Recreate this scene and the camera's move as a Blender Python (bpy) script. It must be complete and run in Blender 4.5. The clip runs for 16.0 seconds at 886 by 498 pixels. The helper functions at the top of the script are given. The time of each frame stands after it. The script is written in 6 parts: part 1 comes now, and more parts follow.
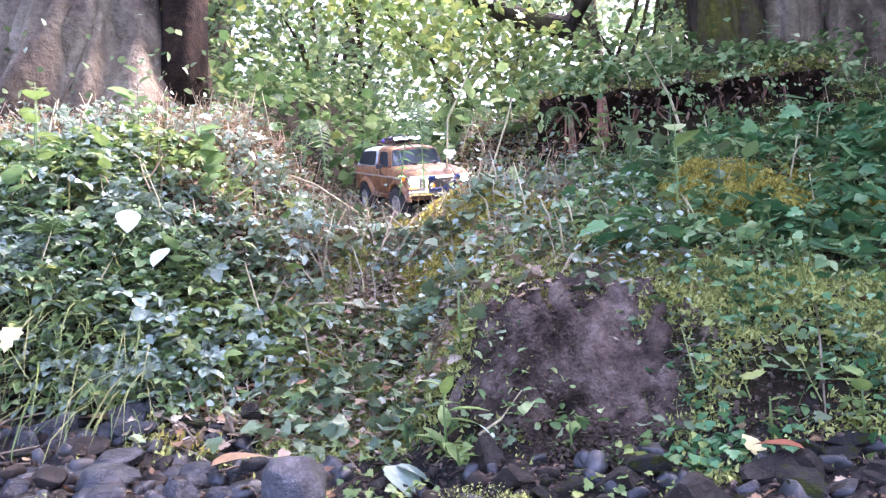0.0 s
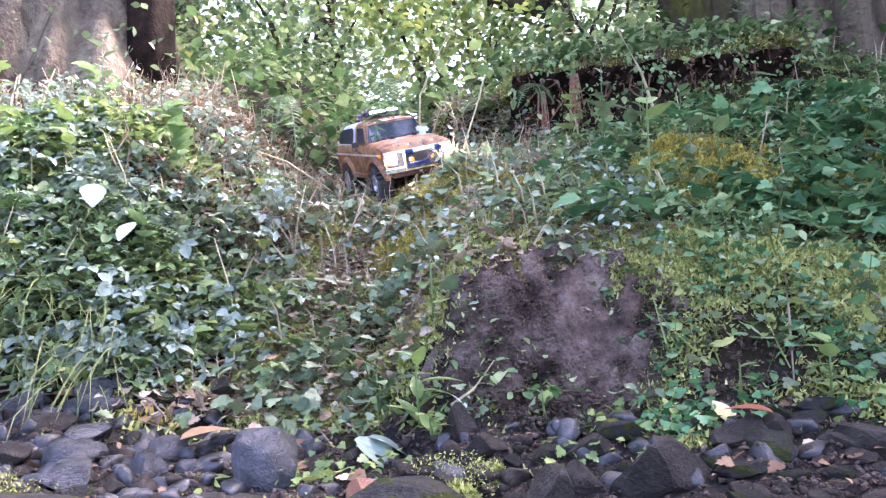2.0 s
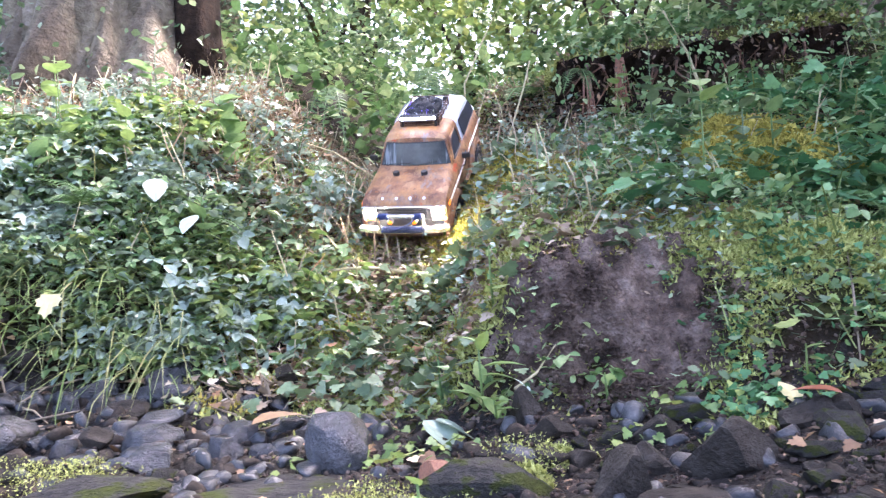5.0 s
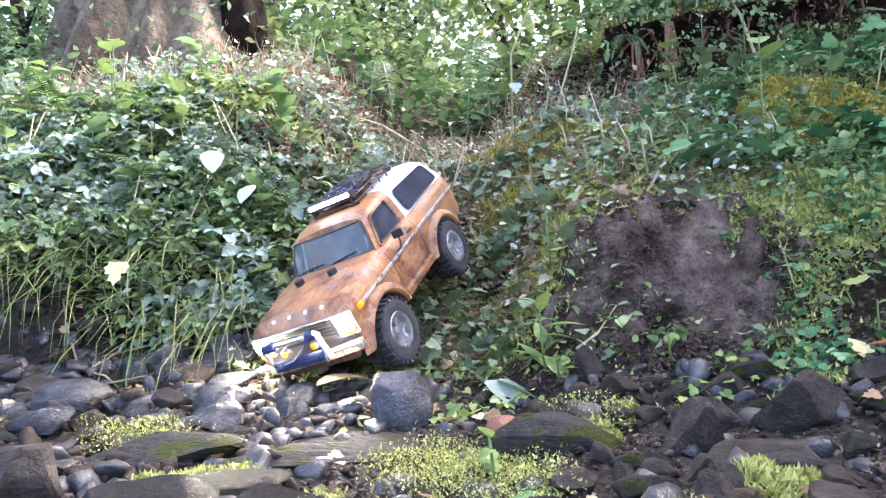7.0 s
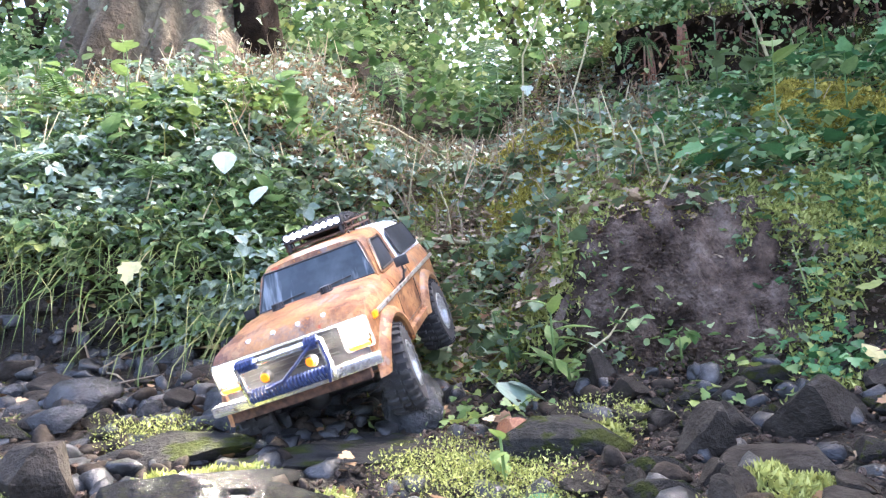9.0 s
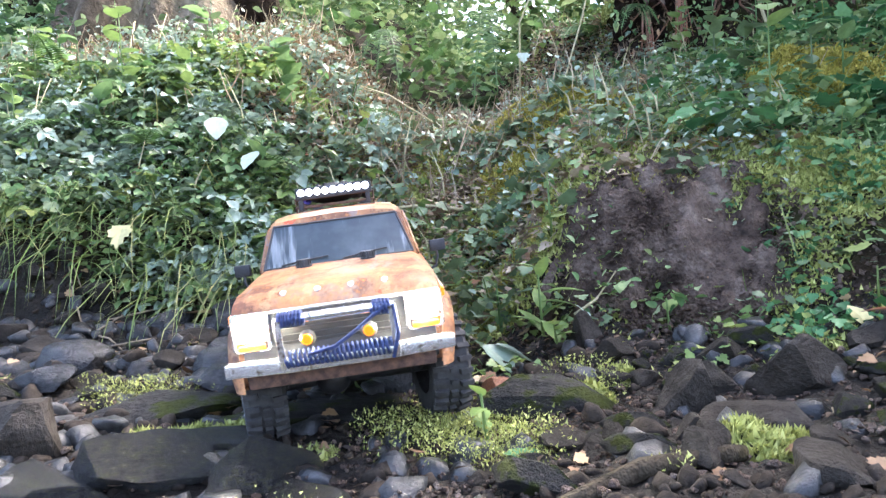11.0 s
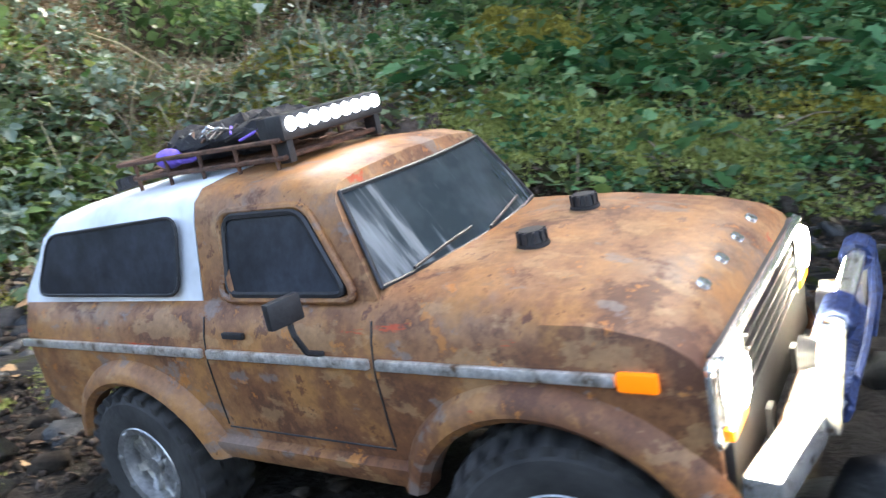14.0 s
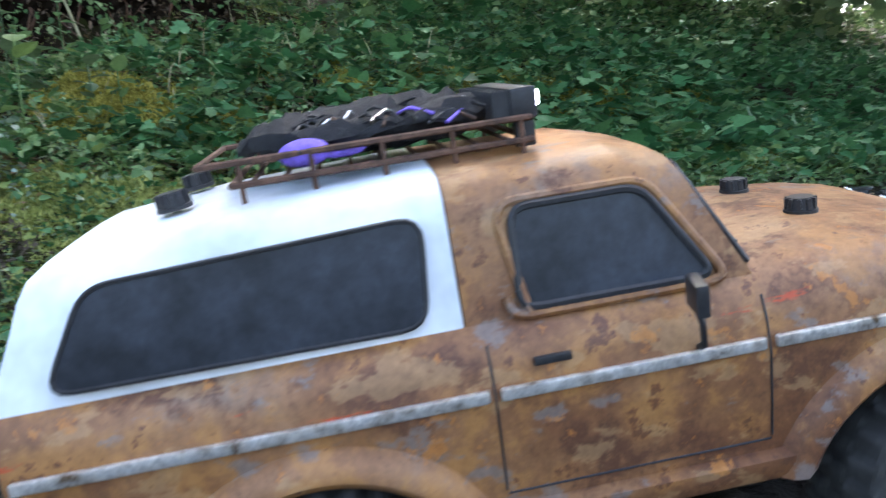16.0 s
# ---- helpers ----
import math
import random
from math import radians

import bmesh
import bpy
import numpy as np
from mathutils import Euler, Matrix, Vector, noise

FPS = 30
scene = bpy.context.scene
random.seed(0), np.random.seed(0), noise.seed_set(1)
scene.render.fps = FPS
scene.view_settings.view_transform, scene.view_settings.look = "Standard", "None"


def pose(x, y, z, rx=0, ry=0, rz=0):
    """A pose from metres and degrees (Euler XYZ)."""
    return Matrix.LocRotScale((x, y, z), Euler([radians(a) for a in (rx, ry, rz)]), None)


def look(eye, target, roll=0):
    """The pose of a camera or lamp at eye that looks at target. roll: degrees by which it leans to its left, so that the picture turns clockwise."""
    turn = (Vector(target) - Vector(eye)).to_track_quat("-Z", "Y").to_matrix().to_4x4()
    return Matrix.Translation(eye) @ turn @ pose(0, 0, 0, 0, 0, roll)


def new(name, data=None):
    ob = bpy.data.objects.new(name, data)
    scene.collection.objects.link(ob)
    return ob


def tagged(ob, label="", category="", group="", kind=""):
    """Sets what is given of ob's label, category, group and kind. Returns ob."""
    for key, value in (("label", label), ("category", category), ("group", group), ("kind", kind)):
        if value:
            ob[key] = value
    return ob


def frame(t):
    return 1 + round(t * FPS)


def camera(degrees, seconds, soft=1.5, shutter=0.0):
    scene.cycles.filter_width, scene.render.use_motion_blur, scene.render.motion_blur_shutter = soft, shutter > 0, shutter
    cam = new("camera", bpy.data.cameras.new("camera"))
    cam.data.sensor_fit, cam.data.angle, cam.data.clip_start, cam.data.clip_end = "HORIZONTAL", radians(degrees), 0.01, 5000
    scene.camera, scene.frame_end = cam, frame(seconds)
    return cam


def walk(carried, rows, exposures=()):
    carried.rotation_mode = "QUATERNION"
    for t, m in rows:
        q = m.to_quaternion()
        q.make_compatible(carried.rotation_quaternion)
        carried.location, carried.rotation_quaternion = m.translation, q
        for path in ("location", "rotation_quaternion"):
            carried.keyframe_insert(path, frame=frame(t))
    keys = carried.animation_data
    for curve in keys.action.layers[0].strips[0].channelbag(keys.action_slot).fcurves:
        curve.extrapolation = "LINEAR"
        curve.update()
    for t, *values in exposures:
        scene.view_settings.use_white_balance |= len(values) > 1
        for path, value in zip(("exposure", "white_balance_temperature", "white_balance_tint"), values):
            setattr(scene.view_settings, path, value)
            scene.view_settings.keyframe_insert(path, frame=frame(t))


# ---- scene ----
cam = camera(60.0, 16.0, soft=1.3, shutter=0.5)
CAM_ROWS = [
    (0, 0.056, 0.2123, 0.2976, 94.51, 0.13, 0.41),
    (0.5, 0.044, 0.2056, 0.303, 94.51, 1, 0.17),
    (1, 0.055, 0.2118, 0.2916, 94.57, 0.78, -0.2),
    (1.5, 0.05, 0.2194, 0.285, 93.79, 0.56, -0.45),
    (2, 0.059, 0.2238, 0.2767, 93.33, 0.49, -1.52),
    (2.5, 0.051, 0.2209, 0.2779, 93.07, 0.52, -1.06),
    (3, 0.048, 0.2217, 0.2748, 93.1, 0.83, -0.9),
    (5.3, 0.007, 0.1996, 0.2744, 92.46, 1.23, 1.86),
    (5.5, -0.006, 0.1941, 0.2677, 92.64, 1.08, 2.6),
    (6, -0.015, 0.1999, 0.2503, 91.44, 2.7, 4.43),
    (6.5, -0.015, 0.207, 0.2508, 91.2, 1.78, 4.11),
    (7, -0.011, 0.2038, 0.248, 91.06, 2.09, 4.14),
    (7.5, -0.016, 0.2026, 0.2451, 90.63, 1.71, 4.46),
    (8, -0.01, 0.1984, 0.2434, 90.66, 1.9, 4.29),
    (8.2, -0.015, 0.2038, 0.248, 90.78, 1.91, 4.53),
    (10.3, 0.0036, 0.2011, 0.2403, 91.527, 1.4863, 5.109),
    (10.5, 0.0085, 0.2032, 0.2319, 90.9866, 1.3514, 5.2786),
    (11, 0.0082, 0.2045, 0.2295, 89.3407, 1.6493, 5.0521),
    (11.5, 0.0143, 0.1971, 0.2184, 88.7624, 2.1718, 6.0738),
    (12, 0.0147, 0.1972, 0.2171, 88.6958, 2.1501, 5.3655),
    (12.5, 0.0245, 0.1946, 0.2155, 88.6076, 2.0358, 4.4673),
    (13, 0.0258, 0.1888, 0.2066, 87.9421, 2.3911, 2.6738),
    (13.5, 0.0739, 0.1748, 0.2071, 85.6288, 2.6039, -4.2425),
    (14, 0.1419, 0.1126, 0.2232, 84.9415, 3.2262, -10.5836),
    (14.5, 0.1614, 0.0857, 0.2276, 84.7208, 2.6102, -14.8778),
    (15, 0.2398, 0.0611, 0.229, 86.2277, 2.7839, -18.3313),
    (15.5, 0.3071, 0.0177, 0.269, 86.633, 5.1552, -28.0537),
    (16, 0.3381, 0.025, 0.2781, 86.4045, 4.6708, -34.0019),
]
walk(cam, [(r[0], pose(*r[1:])) for r in CAM_ROWS], exposures=[(0.0, 3.78, 6000, 43), (6.0, 3.70, 6150, 30), (8.0, 3.60, 6200, 26), (12.5, 3.45, 6250, 16), (13.5, 2.90, 6750, 13), (14.2, 2.95, 6550, 12), (15.0, 3.00, 6450, 13), (16.0, 3.00, 6500, 11)])

# ---- light ----
world = bpy.data.worlds.new("world")
scene.world = world
world.use_nodes = True
wn = world.node_tree
sky = wn.nodes.new("ShaderNodeTexSky")
sky.sky_type, sky.sun_disc = "NISHITA", False
sky.sun_elevation, sky.sun_rotation = radians(54), radians(54)
sky.air_density, sky.dust_density = 1.0, 4.0
wn.nodes["Background"].inputs[1].default_value = 0.15
wn.links.new(sky.outputs[0], wn.nodes["Background"].inputs[0])
sun = new("sun", bpy.data.lights.new("sun", "SUN"))
sun.data.energy, sun.data.angle, sun.data.color = 3.2, radians(16), (1.0, 0.97, 0.9)
sun.matrix_world = look((2.8, 3.4, 4.4), (0.2, 1.5, 0))

CAR_ROWS = [
    (0, -0.0643, 2.9001, 0.6409, -12.04, 8.1, -155.95),
    (1.5, -0.0203, 2.7554, 0.6263, -10.43, 14.37, -158.61),
    (3, -0.0024, 2.6041, 0.5887, -15.46, 10.09, -169.83),
    (5.5, -0.1114, 2.1547, 0.3823, -37.55, -4.67, 161.89),
    (6, -0.1897, 1.9189, 0.2395, -32.66, -1.33, 155.92),
    (7, -0.23, 1.6869, 0.136, -28.79, 14.18, 155.11),
    (8, -0.2394, 1.4993, 0.0959, -14.68, 23.15, 164.24),
    (10.5, -0.2192, 1.2628, 0.0417, -6.47, 6.06, -173.76),
    (11, -0.1978, 1.2087, 0.0436, -3.7, 6.15, -170.47),
    (12, -0.1308, 1.1045, 0.0253, -4.16, 7.05, -164.7),
    (12.5, -0.0574, 0.9557, -0.0009, -8.05, 5.26, -159.07),
    (13.2, 0.0687, 0.8423, 0.0126, -5.76, 6.21, -151.15),
    (13.5, 0.1382, 0.7602, -0.001, 0.32, 9.15, -143.74),
    (14, 0.2352, 0.6393, 0.0217, 2.08, 12.46, -133.83),
    (14.5, 0.3294, 0.5635, 0.0366, 4.27, 14.98, -127.05),
    (15, 0.4796, 0.4879, 0.0398, 6.73, 18.19, -120.26),
    (15.5, 0.5878, 0.4073, 0.0694, 6.98, 14.81, -117.69),
    (16, 0.6845, 0.3774, 0.0829, 4.87, 9.92, -116.53),
]

# ---- materials ----
def material(name, rough=0.6, metal=0.0, spec=0.5):
    m = bpy.data.materials.new(name)
    m.use_nodes = True
    b = m.node_tree.nodes["Principled BSDF"]
    b.inputs["Roughness"].default_value, b.inputs["Metallic"].default_value = rough, metal
    b.inputs["Specular IOR Level"].default_value = spec
    return m, m.node_tree, b


def ramp(nt, fac, stops):
    r = nt.nodes.new("ShaderNodeValToRGB")
    while len(r.color_ramp.elements) < len(stops):
        r.color_ramp.elements.new(0.5)
    for e, (p, c) in zip(r.color_ramp.elements, stops):
        e.position, e.color = p, (*c, 1)
    nt.links.new(fac, r.inputs[0])
    return r.outputs[0]


def noise_tex(nt, scale, detail=4.0, rough=0.6, coord="Object", stretch=None):
    tc = nt.nodes.new("ShaderNodeTexCoord")
    n = nt.nodes.new("ShaderNodeTexNoise")
    n.inputs["Scale"].default_value, n.inputs["Detail"].default_value, n.inputs["Roughness"].default_value = scale, detail, rough
    src = tc.outputs[coord]
    if stretch:
        mp = nt.nodes.new("ShaderNodeMapping")
        mp.inputs["Scale"].default_value = stretch
        nt.links.new(src, mp.inputs[0])
        src = mp.outputs[0]
    nt.links.new(src, n.inputs["Vector"])
    return n.outputs["Fac"]


def mix(nt, fac, a, b, kind="MIX"):
    m = nt.nodes.new("ShaderNodeMixRGB")
    m.blend_type = kind
    for i, v in zip((0, 1, 2), (fac, a, b)):
        if isinstance(v, (int, float)):
            m.inputs[i].default_value = v
        elif isinstance(v, tuple):
            m.inputs[i].default_value = (*v, 1)
        else:
            nt.links.new(v, m.inputs[i])
    return m.outputs[0]


def bump(nt, b, height, strength=0.5, dist=0.01):
    n = nt.nodes.new("ShaderNodeBump")
    n.inputs["Strength"].default_value, n.inputs["Distance"].default_value = strength, dist
    nt.links.new(height, n.inputs["Height"])
    nt.links.new(n.outputs[0], b.inputs["Normal"])


def noisy(name, stops, scale, rough=0.6, metal=0.0, bump_s=0.3, bump_d=0.004, fine=None, spec=0.5, stretch=None):
    m, nt, b = material(name, rough, metal, spec)
    a = noise_tex(nt, scale, 5, 0.6, stretch=stretch)
    f = noise_tex(nt, fine or scale * 7, 4, 0.65)
    c = ramp(nt, a, stops)
    dark = ramp(nt, f, [(0.3, (0.55, 0.55, 0.55)), (0.7, (1.25, 1.25, 1.25))])
    nt.links.new(mix(nt, 0.8, c, dark, "MULTIPLY"), b.inputs["Base Color"])
    if bump_s:
        bump(nt, b, f, bump_s, bump_d)
    return m


def leaf_mat(name, stops, rough=0.35, trans=0.25, spec=0.6):
    """Leaves: each leaf has a tone of its own, light passes through."""
    m, nt, b = material(name, rough, 0, spec)
    g = nt.nodes.new("ShaderNodeNewGeometry")
    c = ramp(nt, g.outputs["Random Per Island"], stops)
    f = noise_tex(nt, 90, 3)
    tone = ramp(nt, f, [(0.3, (0.7, 0.7, 0.7)), (0.7, (1.2, 1.2, 1.2))])
    col = mix(nt, 0.7, c, tone, "MULTIPLY")
    nt.links.new(col, b.inputs["Base Color"])
    t = nt.nodes.new("ShaderNodeBsdfTranslucent")
    nt.links.new(col, t.inputs[0])
    s = nt.nodes.new("ShaderNodeMixShader")
    s.inputs[0].default_value = trans
    out = nt.nodes["Material Output"]
    nt.links.new(b.outputs[0], s.inputs[1])
    nt.links.new(t.outputs[0], s.inputs[2])
    nt.links.new(s.outputs[0], out.inputs[0])
    return m


def glow(name, colour, strength):
    m, nt, b = material(name, 0.3)
    b.inputs["Base Color"].default_value = (*colour, 1)
    b.inputs["Emission Color"].default_value = (*colour, 1)
    b.inputs["Emission Strength"].default_value = strength
    return m


def plain(name, colour, rough=0.5, metal=0.0, vary=0.25, scale=60.0, bump_s=0.15):
    lo, hi = (tuple(v * (1 - vary) for v in colour), tuple(min(1, v * (1 + vary)) for v in colour))
    return noisy(name, [(0.35, lo), (0.65, hi)], scale, rough, metal, bump_s, 0.001)


M_SOIL = noisy("soil_and_moss", [(0.32, (0.008, 0.006, 0.004)), (0.46, (0.024, 0.016, 0.009)), (0.54, (0.022, 0.021, 0.007)), (0.64, (0.034, 0.037, 0.008)), (0.75, (0.034, 0.023, 0.013))], 6.5, 0.9, 0, 1.0, 0.014, 60, spec=0.12)
M_DIRT = noisy("bare_dirt", [(0.3, (0.0162, 0.0108, 0.007425)), (0.42, (0.0675, 0.0459, 0.03375)), (0.55, (0.1283, 0.09315, 0.07155)), (0.7, (0.216, 0.1688, 0.135))], 15, 0.85, 0, 1.0, 0.03, 80, spec=0.15)
M_STONE = noisy("wet_grey_stone", [(0.3, (0.0144, 0.0148, 0.0152)), (0.5, (0.0336, 0.0344, 0.0352)), (0.72, (0.072, 0.072, 0.072))], 4.5, 0.26, 0, 0.7, 0.008, 22, spec=0.42)
M_STONE_BROWN = noisy("brown_stone", [(0.3, (0.013, 0.0104, 0.0078)), (0.5, (0.02925, 0.02405, 0.0182)), (0.72, (0.0546, 0.0468, 0.0377))], 4, 0.7, 0, 0.7, 0.008, 20, spec=0.15)
M_STONE_RED = noisy("orange_stone", [(0.3, (0.13, 0.045, 0.02)), (0.55, (0.26, 0.1, 0.045)), (0.75, (0.34, 0.17, 0.09))], 25, 0.6, 0, 0.4, 0.003, 120)
M_STONE_MOSS = noisy("mossy_stone", [(0.36, (0.018, 0.01725, 0.0165)), (0.5, (0.0375, 0.03525, 0.0315)), (0.56, (0.027, 0.03375, 0.00675)), (0.72, (0.0495, 0.057, 0.0105))], 4, 0.75, 0, 0.9, 0.01, 26, spec=0.12)
M_BARK = noisy("ridged_bark", [(0.3, (0.035, 0.027, 0.016)), (0.47, (0.115, 0.088, 0.06)), (0.6, (0.17, 0.14, 0.09)), (0.72, (0.27, 0.22, 0.16))], 7, 0.9, 0, 1.0, 0.03, 30, spec=0.15, stretch=(1.0, 1.0, 0.18))
M_BARK_MOSS = noisy("mossy_bark", [(0.35, (0.020, 0.015, 0.010)), (0.5, (0.048, 0.037, 0.023)), (0.6, (0.056, 0.056, 0.012)), (0.75, (0.095, 0.09, 0.016))], 6, 0.9, 0, 1.0, 0.02, 30, spec=0.15, stretch=(1, 1, 0.5))
M_TWIG = plain("dry_twig", (0.2, 0.15, 0.095), 0.8)
M_STRAW = plain("pale_stem", (0.36, 0.31, 0.17), 0.7)
L_BRAMBLE = leaf_mat("bramble_leaf", [(0.0, (0.045, 0.1, 0.032)), (0.4, (0.11, 0.205, 0.07)), (0.75, (0.2, 0.3, 0.12)), (1.0, (0.36, 0.43, 0.2))], 0.48, 0.4, 0.28)
L_IVY = leaf_mat("ivy_leaf", [(0.0, (0.055, 0.095, 0.045)), (0.6, (0.13, 0.19, 0.09)), (1.0, (0.25, 0.31, 0.17))], 0.45, 0.24, 0.35)
L_BRIGHT = leaf_mat("bright_leaf", [(0.0, (0.098, 0.168, 0.050)), (0.6, (0.182, 0.269, 0.078)), (1.0, (0.308, 0.347, 0.101))], 0.45, 0.35, 0.4)
L_MOSS = leaf_mat("moss_frond", [(0.0, (0.15, 0.135, 0.025)), (0.5, (0.32, 0.28, 0.055)), (1.0, (0.5, 0.42, 0.11))], 0.8, 0.35, 0.1)
L_MOSS_GREEN = leaf_mat("green_moss_frond", [(0.0, (0.13, 0.15, 0.04)), (0.5, (0.32, 0.345, 0.1)), (1.0, (0.52, 0.54, 0.2))], 0.75, 0.35, 0.1)
L_DRY = leaf_mat("fallen_leaf", [(0.0, (0.075, 0.036, 0.016)), (0.45, (0.18, 0.10, 0.046)), (0.8, (0.34, 0.22, 0.11)), (0.92, (0.55, 0.42, 0.26)), (1.0, (0.351, 0.121, 0.047))], 0.6, 0.1, 0.4)
L_PALE = leaf_mat("pale_leaf", [(0.0, (0.32, 0.38, 0.28)), (1.0, (0.44, 0.49, 0.38))], 0.5, 0.15, 0.5)
L_YELLOW = leaf_mat("yellow_leaf", [(0.0, (0.5, 0.42, 0.14)), (1.0, (0.62, 0.55, 0.28))], 0.55, 0.25, 0.4)
L_FERN = leaf_mat("fern_frond", [(0.0, (0.04, 0.09, 0.025)), (1.0, (0.1, 0.18, 0.055))], 0.5, 0.3, 0.4)
L_TREE = leaf_mat("tree_leaf", [(0.0, (0.05, 0.1, 0.045)), (0.5, (0.105, 0.17, 0.075)), (1.0, (0.2, 0.26, 0.11))], 0.45, 0.5, 0.45)
L_GRASS = leaf_mat("grass_blade", [(0.0, (0.07, 0.12, 0.025)), (0.6, (0.15, 0.2, 0.05)), (1.0, (0.3, 0.28, 0.11))], 0.5, 0.3, 0.4)
M_BED = noisy("wet_stream_mud", [(0.3, (0.0048, 0.004, 0.0032)), (0.5, (0.0136, 0.0104, 0.0072)), (0.62, (0.0264, 0.0208, 0.0152)), (0.75, (0.0192, 0.0184, 0.0072))], 16, 0.62, 0, 1.0, 0.012, 110, spec=0.2)
# near-black brown that carries the shade of the undercut and the trunk's recess
M_SHADE_DARK = noisy("shade_dark_brown", [(0.3, (0.006, 0.004, 0.003)), (0.6, (0.022, 0.014, 0.009)), (0.75, (0.05, 0.03, 0.018))], 18, 0.95, 0, 1.0, 0.01, 80, spec=0.08)
M_PEBBLE = noisy("wet_grey_pebble", [(0.3, (0.010, 0.0105, 0.0105)), (0.5, (0.028, 0.029, 0.029)), (0.72, (0.075, 0.074, 0.072))], 45, 0.36, 0, 0.6, 0.003, 260, spec=0.35)
M_PEBBLE_BROWN = noisy("brown_pebble", [(0.3, (0.01125, 0.00825, 0.006)), (0.5, (0.0285, 0.02175, 0.01575)), (0.72, (0.0615, 0.0495, 0.0375))], 45, 0.75, 0, 0.6, 0.003, 260, spec=0.12)
L_SAGE = leaf_mat("sage_leaf", [(0.0, (0.13, 0.19, 0.13)), (0.5, (0.21, 0.28, 0.21)), (1.0, (0.33, 0.4, 0.3))], 0.45, 0.2, 0.5)
L_CLOVER = leaf_mat("fresh_lobed_leaf", [(0.0, (0.026, 0.09, 0.032)), (0.45, (0.06, 0.175, 0.065)), (0.8, (0.115, 0.26, 0.1)), (1.0, (0.24, 0.38, 0.17))], 0.42, 0.34, 0.28)
L_LITTER = leaf_mat("weathered_litter", [(0.0, (0.12, 0.082, 0.05)), (0.5, (0.29, 0.22, 0.145)), (0.85, (0.48, 0.4, 0.28)), (1.0, (0.33, 0.16, 0.08))], 0.75, 0.1, 0.15)
L_ROT = leaf_mat("rotting_leaf", [(0.0, (0.03, 0.018, 0.01)), (0.6, (0.085, 0.052, 0.028)), (0.93, (0.16, 0.1, 0.055)), (1.0, (0.35, 0.2, 0.09))], 0.6, 0.05, 0.3)
L_RED = leaf_mat("red_brown_leaf", [(0.0, (0.16, 0.045, 0.02)), (1.0, (0.24, 0.07, 0.03))], 0.4, 0.1, 0.5)
M_WET = noisy("wet_bedrock", [(0.3, (0.0119, 0.01105, 0.0102)), (0.5, (0.034, 0.03145, 0.02975)), (0.62, (0.03825, 0.0391, 0.017)), (0.75, (0.085, 0.0799, 0.0765))], 22, 0.24, 0, 1.0, 0.01, 85, spec=0.4)
# ---- ground ----
PROFILES = {  # x: heights along y from the stream up the bank
    -0.65: ((0.2, -0.08), (0.6, -0.03), (1.2, 0.03), (1.5, 0.05), (1.6, 0.09), (1.7, 0.28), (1.87, 0.41), (2.2, 0.63), (2.6, 0.84), (2.9, 0.97), (3.3, 1.09), (4.5, 1.5), (9, 2.6)),
    -0.18: ((0.2, -0.07), (0.75, -0.03), (1.1, 0.01), (1.3, 0.025), (1.5, 0.04), (1.7, 0.1), (1.9, 0.2), (2.05, 0.28), (2.25, 0.43), (2.5, 0.52), (2.75, 0.58), (3.0, 0.64), (3.4, 0.8), (4.5, 1.15), (9, 2.2)),
    0.27: ((0.2, -0.02), (0.45, 0.0), (0.75, 0.03), (1.15, 0.035), (1.35, 0.075), (1.43, 0.12), (1.51, 0.25), (1.57, 0.31), (1.7, 0.375), (1.87, 0.44), (2.17, 0.53), (2.56, 0.67), (2.8, 0.74), (3.0, 0.95), (4.5, 1.25), (9, 2.2)),
    0.5: ((0.2, 0.02), (0.5, 0.05), (0.9, 0.06), (1.2, 0.08), (1.32, 0.14), (1.42, 0.24), (1.55, 0.34), (1.7, 0.4), (1.87, 0.48), (2.17, 0.6), (2.56, 0.72), (2.72, 0.77), (2.79, 1.0), (3.1, 1.07), (4.5, 1.3), (9, 2.2)),
    1.05: ((0.1, 0.07), (0.5, 0.09), (0.9, 0.1), (1.2, 0.12), (1.3, 0.2), (1.4, 0.28), (1.55, 0.35), (1.75, 0.43), (2.0, 0.57), (2.13, 0.66), (2.45, 0.8), (2.7, 0.86), (2.77, 1.08), (3.1, 1.14), (4.5, 1.4), (9, 2.3)),
    1.9: ((0.1, 0.14), (0.6, 0.17), (1.1, 0.22), (1.3, 0.28), (1.53, 0.35), (1.9, 0.49), (2.0, 0.58), (2.2, 0.7), (2.87, 1.02), (4.5, 1.9), (9, 3.2)),
}
COLUMNS = sorted(PROFILES)


